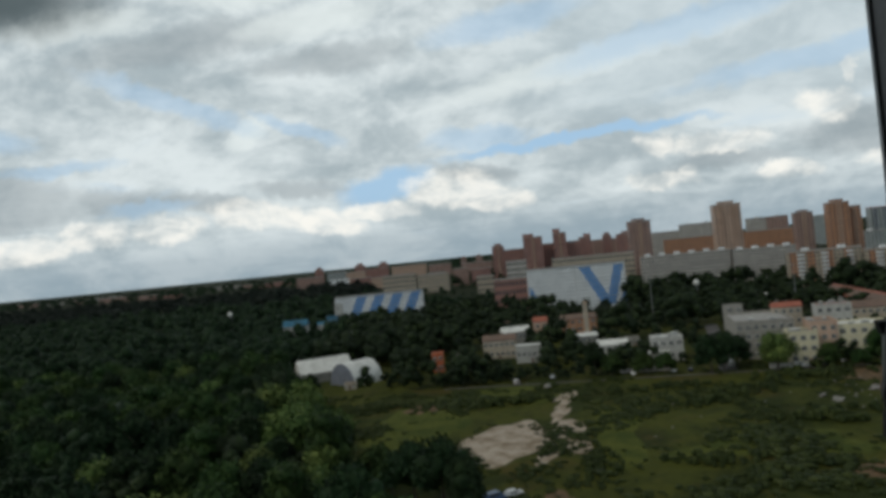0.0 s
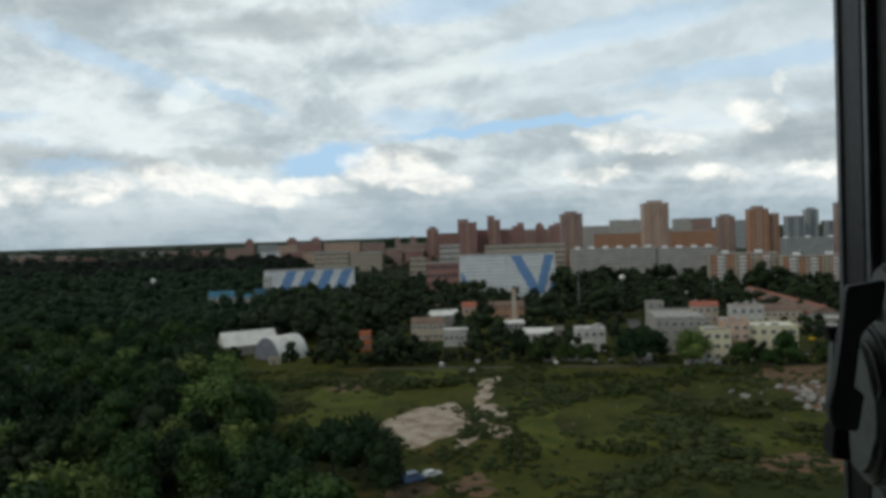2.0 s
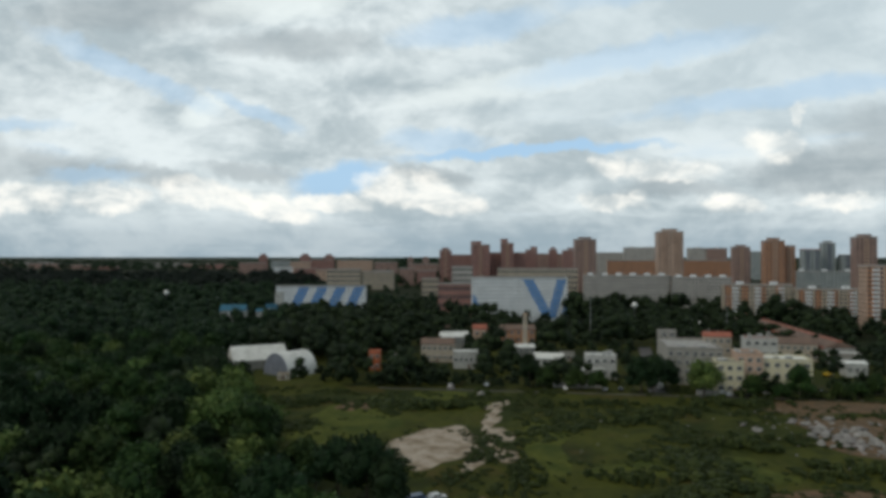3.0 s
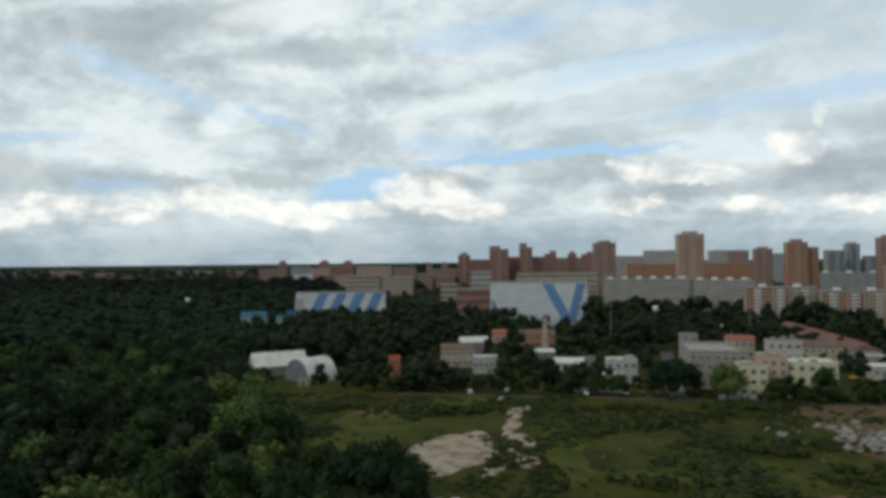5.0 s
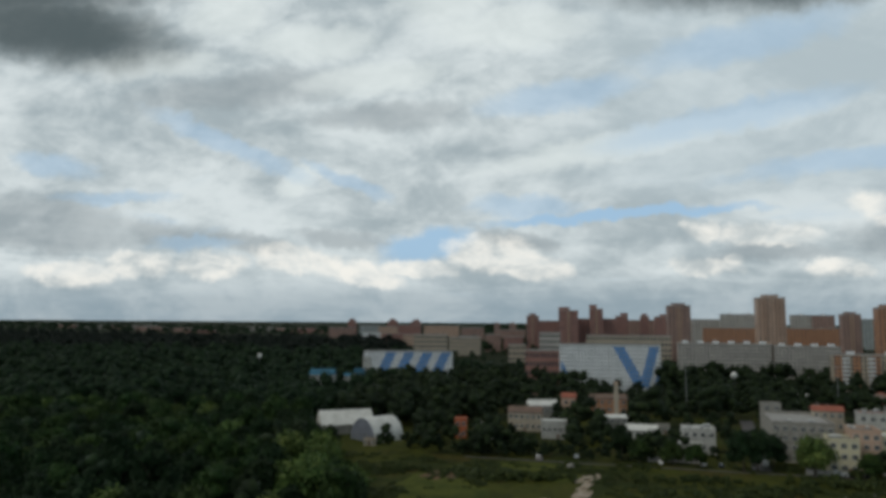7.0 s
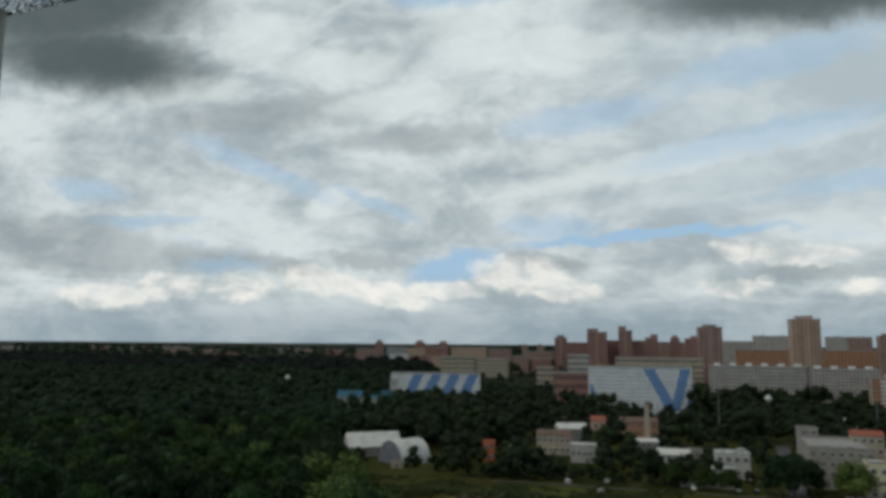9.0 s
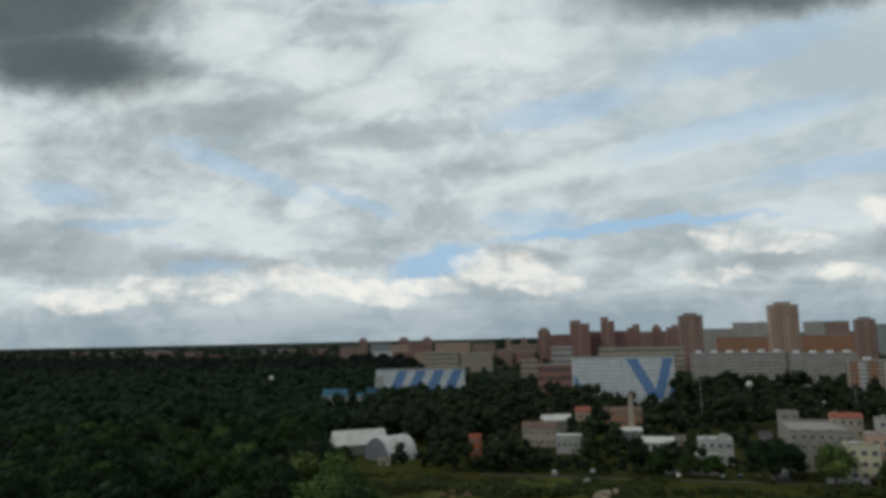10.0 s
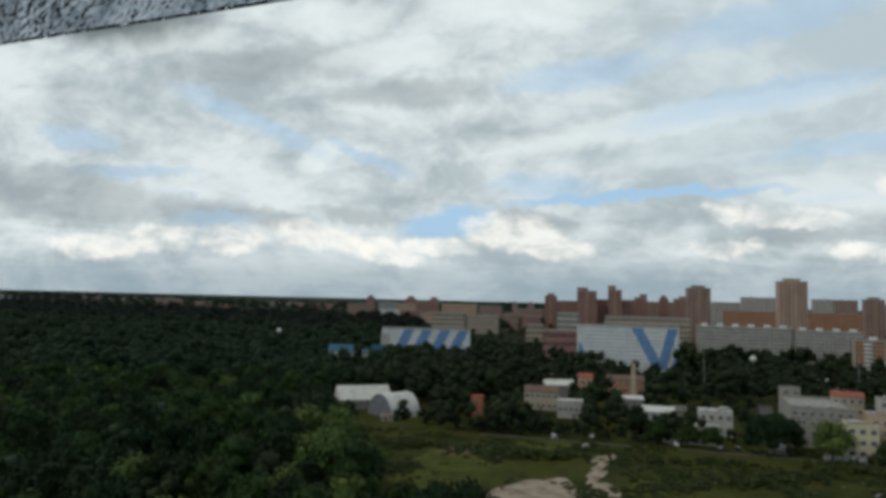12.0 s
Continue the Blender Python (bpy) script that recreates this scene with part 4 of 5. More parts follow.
def plant_near():
    rng = random.Random(5)
    kinds = [make_tree(11, 16, 6.8, 17, 1500, LEAF, "full green broadleaf tree in the wood"),
             make_tree(12, 18, 6.2, 17, 1500, LEAF, "tall green broadleaf tree in the wood"),
             make_tree(13, 16, 7.4, 18, 1500, LEAF_DARK, "dark green broadleaf tree in the wood"),
             make_tree(14, 18, 5.6, 15, 1500, LEAF_DARK, "slim dark green tree in the wood"),
             make_tree(15, 15, 6.4, 17, 1500, LEAF_PALE, "pale yellowish green tree in the wood"),
             make_tree(16, 11, 6.0, 15, 1500, LEAF, "low spreading green tree")]
    weights = (5, 5, 4, 3, 2.8, 1.5)
    places = []
    used = [False] * len(kinds)

    def plant(k, x, y, s):
        m = pose(x, y, rise(x, y), 0, 0, rng.uniform(0, 360)) @ Matrix.Diagonal((s, s, s * rng.uniform(0.88, 1.12), 1))
        if not used[k]:
            kinds[k].matrix_basis = m
            used[k] = True
        else:
            o = copy_thing(kinds[k], Matrix.Identity(4))
            o.matrix_basis = m
        places.append((x, y))

    for k in range(len(kinds)):
        plant(k, -60 - 9 * k, 150 + 4 * k, 1.0)
    # single trees standing out from the wood
    for k, x, y, s in ((2, -20, 162, 0.92), (2, -13, 157, 0.95), (5, -26, 168, 0.95), (2, -8, 151, 0.7), (0, -30, 172, 0.8), (4, -58, 206, 1.25), (4, -48, 203, 1.15), (4, -53, 197, 1.1), (2, -45, 196, 0.9), (4, -38, 150, 0.8), (4, -31, 146, 0.75), (4, -64, 236, 1.25), (4, -71, 228, 1.2), (4, -61, 222, 1.1), (4, -76, 240, 1.2), (4, -66, 212, 1.1), (4, -56, 212, 0.9), (4, -43, 170, 0.85), (4, -58, 170, 0.9),
                       (4, -66, 141, 0.9), (2, -50, 205, 0.95), (4, -62, 195, 1.0), (4, 110, 278, 1.1), (0, 127, 272, 0.7), (0, 145, 272, 0.8), (5, 136, 268, 0.55), (5, 160, 270, 0.6), (5, 168, 272, 0.6), (5, 178, 276, 0.7),
                       (2, 92, 285, 0.9), (2, 86, 282, 0.85), (2, 100, 292, 0.8), (5, 62, 292, 0.75), (5, 50, 296, 0.75), (2, 44, 300, 0.8), (5, 70, 288, 0.7)):
        plant(k, x, y, s)
    tries = 0
    while len(places) < 296 and tries < 60000:
        tries += 1
        y = 118 + 262 * rng.random() ** 1.25
        x = rng.uniform(-0.78 * y - 12, wood_edge(y))
        if all((x - a) ** 2 + (y - b) ** 2 > 52 for a, b in places) and clear_of_houses(x, y, 2):
            k = rng.choices(range(6), weights)[0]
            plant(k, x, y, rng.uniform(0.72, 1.12))
    return places


near_trees = plant_near()


def plant_far():
    """The woods and belts beyond: too many to count, one mesh."""
    rng = np.random.default_rng(77)
    forms = [crown_arrays(rng, 15, 6.2, 7, 126, 0.52, ICO1) for _ in range(5)]
    far_forms = [crown_arrays(rng, 15, 6.6, 5, 50, 0.75, ICO1) for _ in range(5)]
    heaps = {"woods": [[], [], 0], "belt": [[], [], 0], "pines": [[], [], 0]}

    def put(x, y, s):
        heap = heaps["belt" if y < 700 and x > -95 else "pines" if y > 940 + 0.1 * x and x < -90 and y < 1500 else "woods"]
        v, f = (forms if y < 620 else far_forms)[rng.integers(5)]
        a = rng.uniform(0, 6.28)
        c, t = np.cos(a), np.sin(a)
        m = np.array([[c, -t, 0], [t, c, 0], [0, 0, 1]]) * s
        m[2, 2] *= rng.uniform(0.85, 1.15)
        heap[0].append(v @ m.T + np.array([x, y, rise(x, y) - 0.5]))
        heap[1].append(f + heap[2])
        heap[2] += len(v)

    near = np.array(near_trees)
    n = 0
    while n < 700:                                   # the forest near the house, between the single trees
        y = 125 + 300 * rng.random()
        x = rng.uniform(-0.85 * y - 14, wood_edge(y) - 4)
        if ((near - (x, y)) ** 2).sum(1).min() > 40 and clear_of_houses(x, y, 2):
            put(x, y, rng.uniform(0.7, 1.0))
            n += 1
        elif rng.random() < 0.02:
            n += 1
    n = 0
    while n < 2300:                                  # the great forest
        y = 380 + 860 * rng.random() ** 1.2
        edge = -20 - 0.20 * (y - 400) if y < 900 else -120 - 0.28 * (y - 900)
        x = rng.uniform(-0.95 * y - 20, edge)
        n += 1
        if clear_of_houses(x, y, 2):
            put(x, y, rng.uniform(0.8, 1.25) * (1 + y / 6000))
    n = 0
    # trees that rise before the striped slabs, the white slabs and the flats: x, y, top
    for x, y, top in ((28, 590, 19), (36, 582, 18), (44, 578, 21), (53, 572, 20.5), (62, 575, 14.5), (71, 572, 11.5), (81, 566, 12.5), (122, 596, 24), (128, 588, 21), (134, 580, 17),
                      (10, 600, 16), (19, 604, 18), (0, 610, 15), (-12, 606, 14), (161, 660, 19), (171, 655, 20), (180, 660, 24), (197, 662, 19), (208, 660, 17), (229, 655, 20), (238, 662, 23),
                      (287, 640, 19), (296, 636, 22), (278, 644, 15), (254, 545, 16), (268, 540, 24), (262, 538, 19), (281, 540, 22), (275, 542, 21), (290, 545, 18), (316, 545, 12), (326, 540, 14),
                      (32, 372, 20), (38, 366, 18), (66, 390, 18), (74, 394, 20), (110, 420, 20), (120, 424, 18), (-41, 346, 15), (-36, 343, 13), (-46, 366, 15)):
        put(x, y, top / 14.2)
    n = 0
    while n < 1500:                                  # belts among the yards and flats
        y = 300 + 455 * rng.random()
        x = rng.uniform(-90, 0.72 * y)
        n += 1
        on_road = y < 435 and abs(x - 94 - (y - 286) * 0.274) < 9
        yard = y < 430 and -12 < x < 205 and rng.random() < 0.55
        if clear_of_houses(x, y, 2) and not on_road and not yard:
            low = 0.6 if y > 470 and 55 < x < 125 else 0.8 if y < 430 else 1.0
            put(x, y, low * (rng.uniform(0.6, 1.0) + 0.25 * (noise.noise((x * 0.03, y * 0.03, 4.0)) > 0.15)))
    n = 0
    while n < 190:                                    # the row along the meadow's far side
        x = rng.uniform(-50, 190)
        y = 303 - 0.16 * x * (x > 0) + rng.uniform(-2, 14)
        n += 1
        if clear_of_houses(x, y, 1) and not 82 < x < 104 and not 60 < x < 78 and noise.noise((x * 0.06, 3.0, 1.0)) > -0.2:
            put(x, y, rng.uniform(0.25, 0.6))
    for i in range(220):                             # the wooded dip between the red flats and the red towers
        y = 1000 + 1500 * rng.random()
        x = rng.uniform(-0.040, 0.016) * y
        if clear_of_houses(x, y, 3):
            put(x, y, rng.uniform(0.9, 1.4))
    n = 0
    while n < 1500:                                  # trees between far houses
        y = 700 + 1500 * rng.random()
        x = rng.uniform(-0.25 * y, 0.75 * y)
        n += 1
        if clear_of_houses(x, y, 3):
            put(x, y, rng.uniform(0.45, 0.8))
    n = 0
    while n < 420:                                   # and in the far town
        y = 1500 + 600 * rng.random()
        x = rng.uniform(-0.8 * y, -0.25 * y)
        n += 1
        put(x, y, rng.uniform(0.8, 1.1))
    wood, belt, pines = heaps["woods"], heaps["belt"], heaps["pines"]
    tagged(soup("woods", np.concatenate(wood[0]), np.concatenate(wood[1]), WOODS), "dense dark green mixed woods to the horizon", "woods", kind="stuff")
    # same crowns as the other far woods, only in the darker leaf colour
    tagged(soup("pine_woods", np.concatenate(pines[0]), np.concatenate(pines[1]), WOODS_DARK), "dark woods before the far skyline", "woods", kind="stuff")
    tagged(soup("tree_belts", np.concatenate(belt[0]), np.concatenate(belt[1]), BELT), "green tree belts among yards and flats", "trees", kind="stuff")


plant_far()


def shrubs():
    """Bushes and rank weeds over the meadow."""
    rng = np.random.default_rng(9)
    forms = [crown_arrays(rng, 2.6, 1.9, 4, 32, 0.3, ICO1) for _ in range(5)]
    vs, fs, count = [], [], 0
    n = 0
    while n < 5200:
        y = 135 + 165 * rng.random()
        x = rng.uniform(wood_edge(y) + 1, 0.68 * y)
        n += 1
        thick = noise.noise((x * 0.035, y * 0.035, 2.0)) + 0.5 * noise.noise((x * 0.11, y * 0.11, 7.0))
        if thick < 0.02 and rng.random() < 0.8 + 0.2 * (y > 190):
            continue
        bare = ((x - 2) / 11) ** 2 + ((y - 204) / 24) ** 2 < 0.9 or ((x - 138) / 26) ** 2 + ((y - 222) / 30) ** 2 < 0.8 and rng.random() < 0.8
        if bare or not clear_of_houses(x, y):
            continue
        v, f = forms[rng.integers(5)]
        s = rng.uniform(0.15, 0.5) + 1.4 * max(thick - 0.05, 0) * rng.random()
        vs.append(v * np.array([s * 1.5, s * 1.5, s * 0.85]) + np.array([x, y, -0.7 * s]))
        fs.append(f + count)
        count += len(v)
    # hedges: x, y, half length, half depth, height
    for hx, hy, hw, hd, top in ((3, 261, 15, 6, 3.6), (70, 234, 12, 5, 3.0), (94, 205, 11, 9, 3.4), (62, 262, 24, 5, 2.6), (112, 262, 16, 7, 3.4), (25, 182, 5, 14, 2.4), (50, 175, 10, 6, 2.6), (108, 178, 14, 7, 2.8), (-42, 268, 10, 6, 3.0), (84, 244, 12, 5, 2.6), (152, 274, 22, 4, 4.2)):
        for i in range(int(hw * hd * 0.5)):
            x, y = hx + hw * rng.normal() * 0.55, hy + hd * rng.normal() * 0.55
            s = top / 2.6 * rng.uniform(0.45, 1.0)
            v, f = forms[rng.integers(5)]
            vs.append(v * np.array([s, s, s]) + np.array([x, y, -0.6 * s]))
            fs.append(f + count)
            count += len(v)
    return tagged(soup("bushes", np.concatenate(vs), np.concatenate(fs), WEEDS), "low green bushes and weeds on the meadow", "bushes", kind="stuff")


shrubs()


# ---- the window at which the eye stands ----
EYE = 55.0
FACADE = -14.3        # degrees by which the house front is turned


def outline_part(name, outline, axis, a, b, mat, parent, label="", bevel=0.0015):
    return part(name, prism(outline, axis, a, b), mat, parent, label, bevel)


def ring_of(cx, cz, rx, rz, n=20):
    return [(cx + rx * math.cos(2 * math.pi * i / n), cz + rz * math.sin(2 * math.pi * i / n)) for i in range(n)]


def build_sash():
    """The open sash: local x runs out to its free edge, local y stands off its room side."""
    sash = thing("open_window_sash", 0.3307, 0.5628, EYE, 75.7, "open dark metal window sash with grey handle", "window sash")
    lo, hi = -0.75, 0.62
    part("stile", boxes((-0.052, -0.004, -0.040, -0.001, lo, hi)), SASH, sash, bevel=0.003)
    part("edge_strip", boxes((-0.010, 0.0, -0.043, 0.001, lo, hi)), SASH_EDGE, sash, "dull bluish metal edge", bevel=0.001)
    part("groove_lip", boxes((-0.070, -0.061, -0.020, 0.002, lo + 0.02, hi - 0.02)), SASH_EDGE, sash, "dull grey metal lip", bevel=0.001)
    part("groove", boxes((-0.061, -0.052, -0.038, -0.012, lo + 0.02, hi - 0.02)), SEAL, sash)
    part("inner_stile", boxes((-0.106, -0.070, -0.038, -0.004, lo + 0.02, hi - 0.02)), SASH, sash, bevel=0.003)
    part("glazing_bead", boxes((-0.122, -0.106, -0.030, 0.002, lo + 0.06, hi - 0.06)), SASH_EDGE, sash, bevel=0.002)
    pane = part("pane", boxes((-0.56, -0.120, -0.022, -0.016, lo + 0.06, hi - 0.06)), PANE, sash)
    pane.visible_shadow = False
    part("top_rail", boxes((-0.60, -0.122, -0.040, -0.001, hi - 0.06, hi)), SASH, sash, bevel=0.002)
    part("bottom_rail", boxes((-0.60, -0.122, -0.040, -0.001, lo, lo + 0.06)), SASH, sash, bevel=0.002)
    part("hinge_stile", boxes((-0.60, -0.56, -0.040, -0.001, lo + 0.06, hi - 0.06)), SASH, sash, bevel=0.002)
    for z in (lo + 0.12, hi - 0.12):
        part("hinge", tube(bmesh.new(), (-0.605, -0.02, z - 0.04), (-0.605, -0.02, z + 0.04), 0.009, 0.009, 12), SASH_EDGE, sash)
    # the handle: a cast lock body, an oval plate, a lever with a hooked paddle
    handle = part("handle", prism([(0.036, -0.0756), (0.0435, -0.0756), (0.0460, -0.1153), (0.0485, -0.1285), (0.0430, -0.1405), (0.034, -0.1405)], 0, -0.126, -0.114), HANDLE, sash, "grey cast metal window handle", 0.002)
    outline_part("lever", [(0.0432, -0.0448), (0.0209, -0.0411), (0.0242, -0.0617), (0.0341, -0.0719), (0.0374, -0.0753), (0.0419, -0.1068),
                           (0.0345, -0.1104), (0.0385, -0.1338), (0.0525, -0.1322), (0.0545, -0.1180), (0.0505, -0.1000), (0.0479, -0.0821)], 0, -0.150, -0.140, LEVER, handle, "dark lever with hooked paddle", 0.0012)
    outline_part("latch_block", [(0.051, -0.1335), (0.0424, -0.1335), (0.0418, -0.1532), (0.0524, -0.1520)], 0, -0.146, -0.126, SEAL, handle, "black latch block", 0.001)
    outline_part("back_plate", ring_of(-0.074, -0.134, 0.046, 0.058, 28), 1, 0.001, 0.010, HANDLE, handle, "oval cast back plate", 0.003)
    outline_part("plate_dome", ring_of(-0.082, -0.134, 0.037, 0.049, 28), 1, 0.0095, 0.018, HANDLE, handle, "", 0.004)
    outline_part("cap", [(0.047, -0.0735), (0.030, -0.0735), (0.032, -0.084), (0.044, -0.084)], 0, -0.124, -0.108, SEAL, handle, "", 0.001)
    for bx, bz, br in ((-0.108, -0.058, 0.022), (-0.100, -0.205, 0.020)):
        boss = outline_part("boss", ring_of(bx, bz, br, br * 1.15, 20), 1, -0.004, 0.010, HANDLE, handle, "", 0.003)
        part("screw", tube(bmesh.new(), (bx + 0.003, 0.009, bz - 0.008), (bx + 0.003, 0.0135, bz - 0.008), 0.0062, 0.0052, 14), STEEL, boss, "bright round screw head")
    return sash


build_sash()


def build_front():
    """The house round the window: sill wall, jambs, head and the closed room behind."""
    front = thing("house_front", 0, 0, 0, FACADE, "concrete house front round the open window", "house", kind="structure")
    # local y looks out square to the front; the head's outer edge lies at y = OUT
    OUT, HEAD = 0.624, EYE + 0.40
    L, R = -0.985, 0.42
    rng = np.random.default_rng(8)
    nx, nz, cell = 412, 124, 0.0040
    gx, gz = np.meshgrid(np.arange(nx), np.arange(nz))
    jit = lambda k: rng.uniform(-k, k, gx.shape)
    relief = OUT - 0.008 - rng.uniform(0, 0.0022, gx.shape) - 0.0015 * np.sin(gx * 0.9 + 3 * np.sin(gz * 0.31)) * np.sin(gz * 0.7)
    face = np.stack([L - 0.02 + (gx + jit(0.3)) * cell, relief, HEAD + (gz + jit(0.3) * (gz > 0)) * cell], axis=-1).reshape(-1, 3)
    at = (gx[:-1, :-1] + nx * gz[:-1, :-1]).ravel()
    quads = np.concatenate([np.stack([at, at + 1, at + nx + 1], 1), np.stack([at, at + nx + 1, at + nx], 1)])
    w_, h_ = (nx - 1) * cell, (nz - 1) * cell
    rear = np.array([[L - 0.03, OUT, HEAD], [L - 0.02 + w_, OUT, HEAD], [L - 0.02 + w_, OUT, HEAD + h_], [L - 0.03, OUT, HEAD + h_]])
    k = len(face)
    tris = np.concatenate([quads, np.array([[k, k + 2, k + 1], [k, k + 3, k + 2]])])
    pane = tagged(soup("patterned_pane", np.concatenate([face, rear]), tris, STIPPLE, front), "icy patterned glass over the window")
    pane.data.polygons.foreach_set("use_smooth", np.zeros(len(tris), dtype=bool))
    pane.visible_shadow = False
    part("upper_panel", boxes((L - 0.02, 3.0, OUT - 0.01, OUT, HEAD + h_ + 0.002, HEAD + 0.9), (L - 0.02 + w_ + 0.01, 3.0, OUT - 0.01, OUT, HEAD, HEAD + h_)), FRAME_GREY, front)
    part("wall_over", boxes((L - 3.0, 3.0, -0.16, OUT + 0.1, HEAD + 0.9, HEAD + 9.0)), CONCRETE, front)
    part("wall_under", boxes((-9, 9, -0.16, 0.18, 0, EYE - 0.95)), CONCRETE, front)
    part("wall_west", boxes((L - 3.0, L - 0.09, -0.16, OUT - 0.02, EYE - 0.95, HEAD + 0.9)), CONCRETE, front)
    part("wall_east", boxes((R + 0.12, 3.0, -0.16, 0.16, EYE - 0.95, HEAD + 0.9)), CONCRETE, front)
    part("jamb", boxes((L - 0.09, L - 0.015, 0.30, OUT - 0.01, EYE - 0.95, HEAD)), FRAME_GREY, front, "grey window jamb", bevel=0.004)
    part("jamb_edge", boxes((L - 0.015, L, OUT - 0.05, OUT - 0.012, EYE - 0.95, HEAD)), ROOF_WHITE, front, bevel=0.002)
    part("frame_post", boxes((R, R + 0.12, -0.12, 0.02, EYE - 0.95, HEAD)), SASH, front, bevel=0.003)
    part("sill", boxes((L - 0.09, R + 0.12, -0.20, 0.30, EYE - 0.95, EYE - 0.90)), GALV, front, bevel=0.004)
    # the room
    part("room_floor", boxes((-3, 3, -4.2, -0.16, EYE - 1.7, EYE - 1.55)), ROOM, front)
    part("room_ceiling", boxes((-3, 3, -4.2, -0.16, HEAD + 0.75, HEAD + 0.9)), ROOM, front)
    part("room_back", boxes((-3, 3, -4.4, -4.2, EYE - 1.7, HEAD + 0.9)), ROOM, front)
    for s in (-1, 1):
        part("room_side", boxes((s * 3.0 - 0.1, s * 3.0 + 0.1, -4.2, -0.16, EYE - 1.7, HEAD + 0.9)), ROOM, front)
    part("house_body", boxes((-9, 9, -14, -4.4, 0, EYE + 12)), CONCRETE, front)
    part("house_side", boxes((-9, -3.1, -4.4, -0.16, 0, EYE + 12), (3.1, 9, -4.4, -0.16, 0, EYE + 12)), CONCRETE, front)
    part("lower_floors", boxes((-3.1, 3.1, -4.4, -0.16, 0, EYE - 1.7)), CONCRETE, front)
    part("upper_floors", boxes((-3.1, 3.1, -4.4, -0.16, HEAD + 0.9, EYE + 12)), CONCRETE, front)


build_front()


# ---- distance ----
def far_town():
    """Low blocks along the skyline over the forest."""
    rng = random.Random(21)
    # dull wall colours, with the haze of distance put into them
    walls = (BRICK_BROWN, BRICK_RED, GREY_WORN, BRICK_BROWN, BRICK_BROWN, GREY_WORN, BRICK_RED)
    names = ("brown brick", "red brick", "dull grey", "brown brick", "dark brown", "worn grey", "red brick")
    x = -1400.0
    while x < -480:
        y = 1650 + rng.uniform(0, 300)
        w = rng.uniform(34, 80)
        k = rng.randrange(len(walls))
        block("far_block", names[k] + " low block on the far skyline", "block", x + w / 2, y, w, 14, rise(x, y) + rng.uniform(6, 12), 4, 8, walls[k], turn=0.0)
        x += w + rng.uniform(2, 22)


far_town()


def ridge(name, dist, height, x0, x1, seed, label):
    """A far wooded ridge that closes the land."""
    bm = bmesh.new()
    n = 260
    lower, upper, back = [], [], []
    for i in range(n + 1):
        x = x0 + (x1 - x0) * i / n
        z = height + 1.6 * noise.noise((x * 0.004, seed, 0)) * 3 + 2.2 * noise.noise((x * 0.03, seed, 5)) + 1.2 * noise.noise((x * 0.15, seed, 9))
        lower.append(bm.verts.new((x, dist, rise(x, dist) - 3)))
        upper.append(bm.verts.new((x, dist + 25, z)))
        back.append(bm.verts.new((x, dist + 420, z - 1)))
    for i in range(n):
        bm.faces.new((lower[i], lower[i + 1], upper[i + 1], upper[i]))
        bm.faces.new((upper[i], upper[i + 1], back[i + 1], back[i]))
    return tagged(part(name, bm, WOODS), label, "woods", kind="structure")


ridge("backdrop", 3300, 52.5, -3400, 2600, 3.0, "far dark wooded ridge on the horizon")


# ---- loose things in the yards and on the meadow ----
def car(x, y, turn, paint, label, van=False):
    ob = thing("van" if van else "car", x, y, rise(x, y) + 0.12, turn, label, "van" if van else "car", "parked vehicles")
    L, W, H = (5.4, 2.0, 2.3) if van else (4.3, 1.75, 1.45)
    if van:
        side = [(-L / 2, 0.35), (L / 2, 0.35), (L / 2, 1.05), (L / 2 - 0.9, 1.25), (L / 2 - 1.5, H), (-L / 2, H)]
    else:
        side = [(-L / 2, 0.35), (L / 2, 0.35), (L / 2, 0.8), (L / 2 - 1.1, 0.95), (L / 2 - 1.8, H), (-L / 2 + 0.8, H), (-L / 2 + 0.15, 0.95), (-L / 2, 0.85)]
    part("body", prism(side, 1, -W / 2, W / 2), paint, ob, bevel=0.06)
    part("windscreen", prism([(L / 2 - 0.98, 1.0), (L / 2 - 0.94, 1.04), (L / 2 - 1.52, H - 0.12), (L / 2 - 1.58, H - 0.14)] if not van else
                             [(L / 2 - 0.86, 1.32), (L / 2 - 0.82, 1.36), (L / 2 - 1.38, H - 0.16), (L / 2 - 1.44, H - 0.18)], 1, -W / 2 + 0.15, W / 2 - 0.15), GLASS_DARK, ob)
    for s in (-1, 1):
        part("side_window", boxes((-L / 2 + 1.1, L / 2 - 1.75, s * W / 2 - 0.02, s * W / 2 + 0.02, H * 0.66, H * 0.9)), GLASS_DARK, ob)
        for e in (-1, 1):
            wx = e * (L / 2 - 0.85)
            wheel = part("wheel", tube(bmesh.new(), (wx, s * W / 2 - 0.1, 0.22), (wx, s * W / 2 + 0.04, 0.22), 0.33, 0.33, 16), RUBBER, ob)
            part("rim", tube(bmesh.new(), (wx, s * (W / 2 + 0.02), 0.22), (wx, s * (W / 2 + 0.06), 0.22), 0.19, 0.17, 12), GALV, wheel)
    return ob


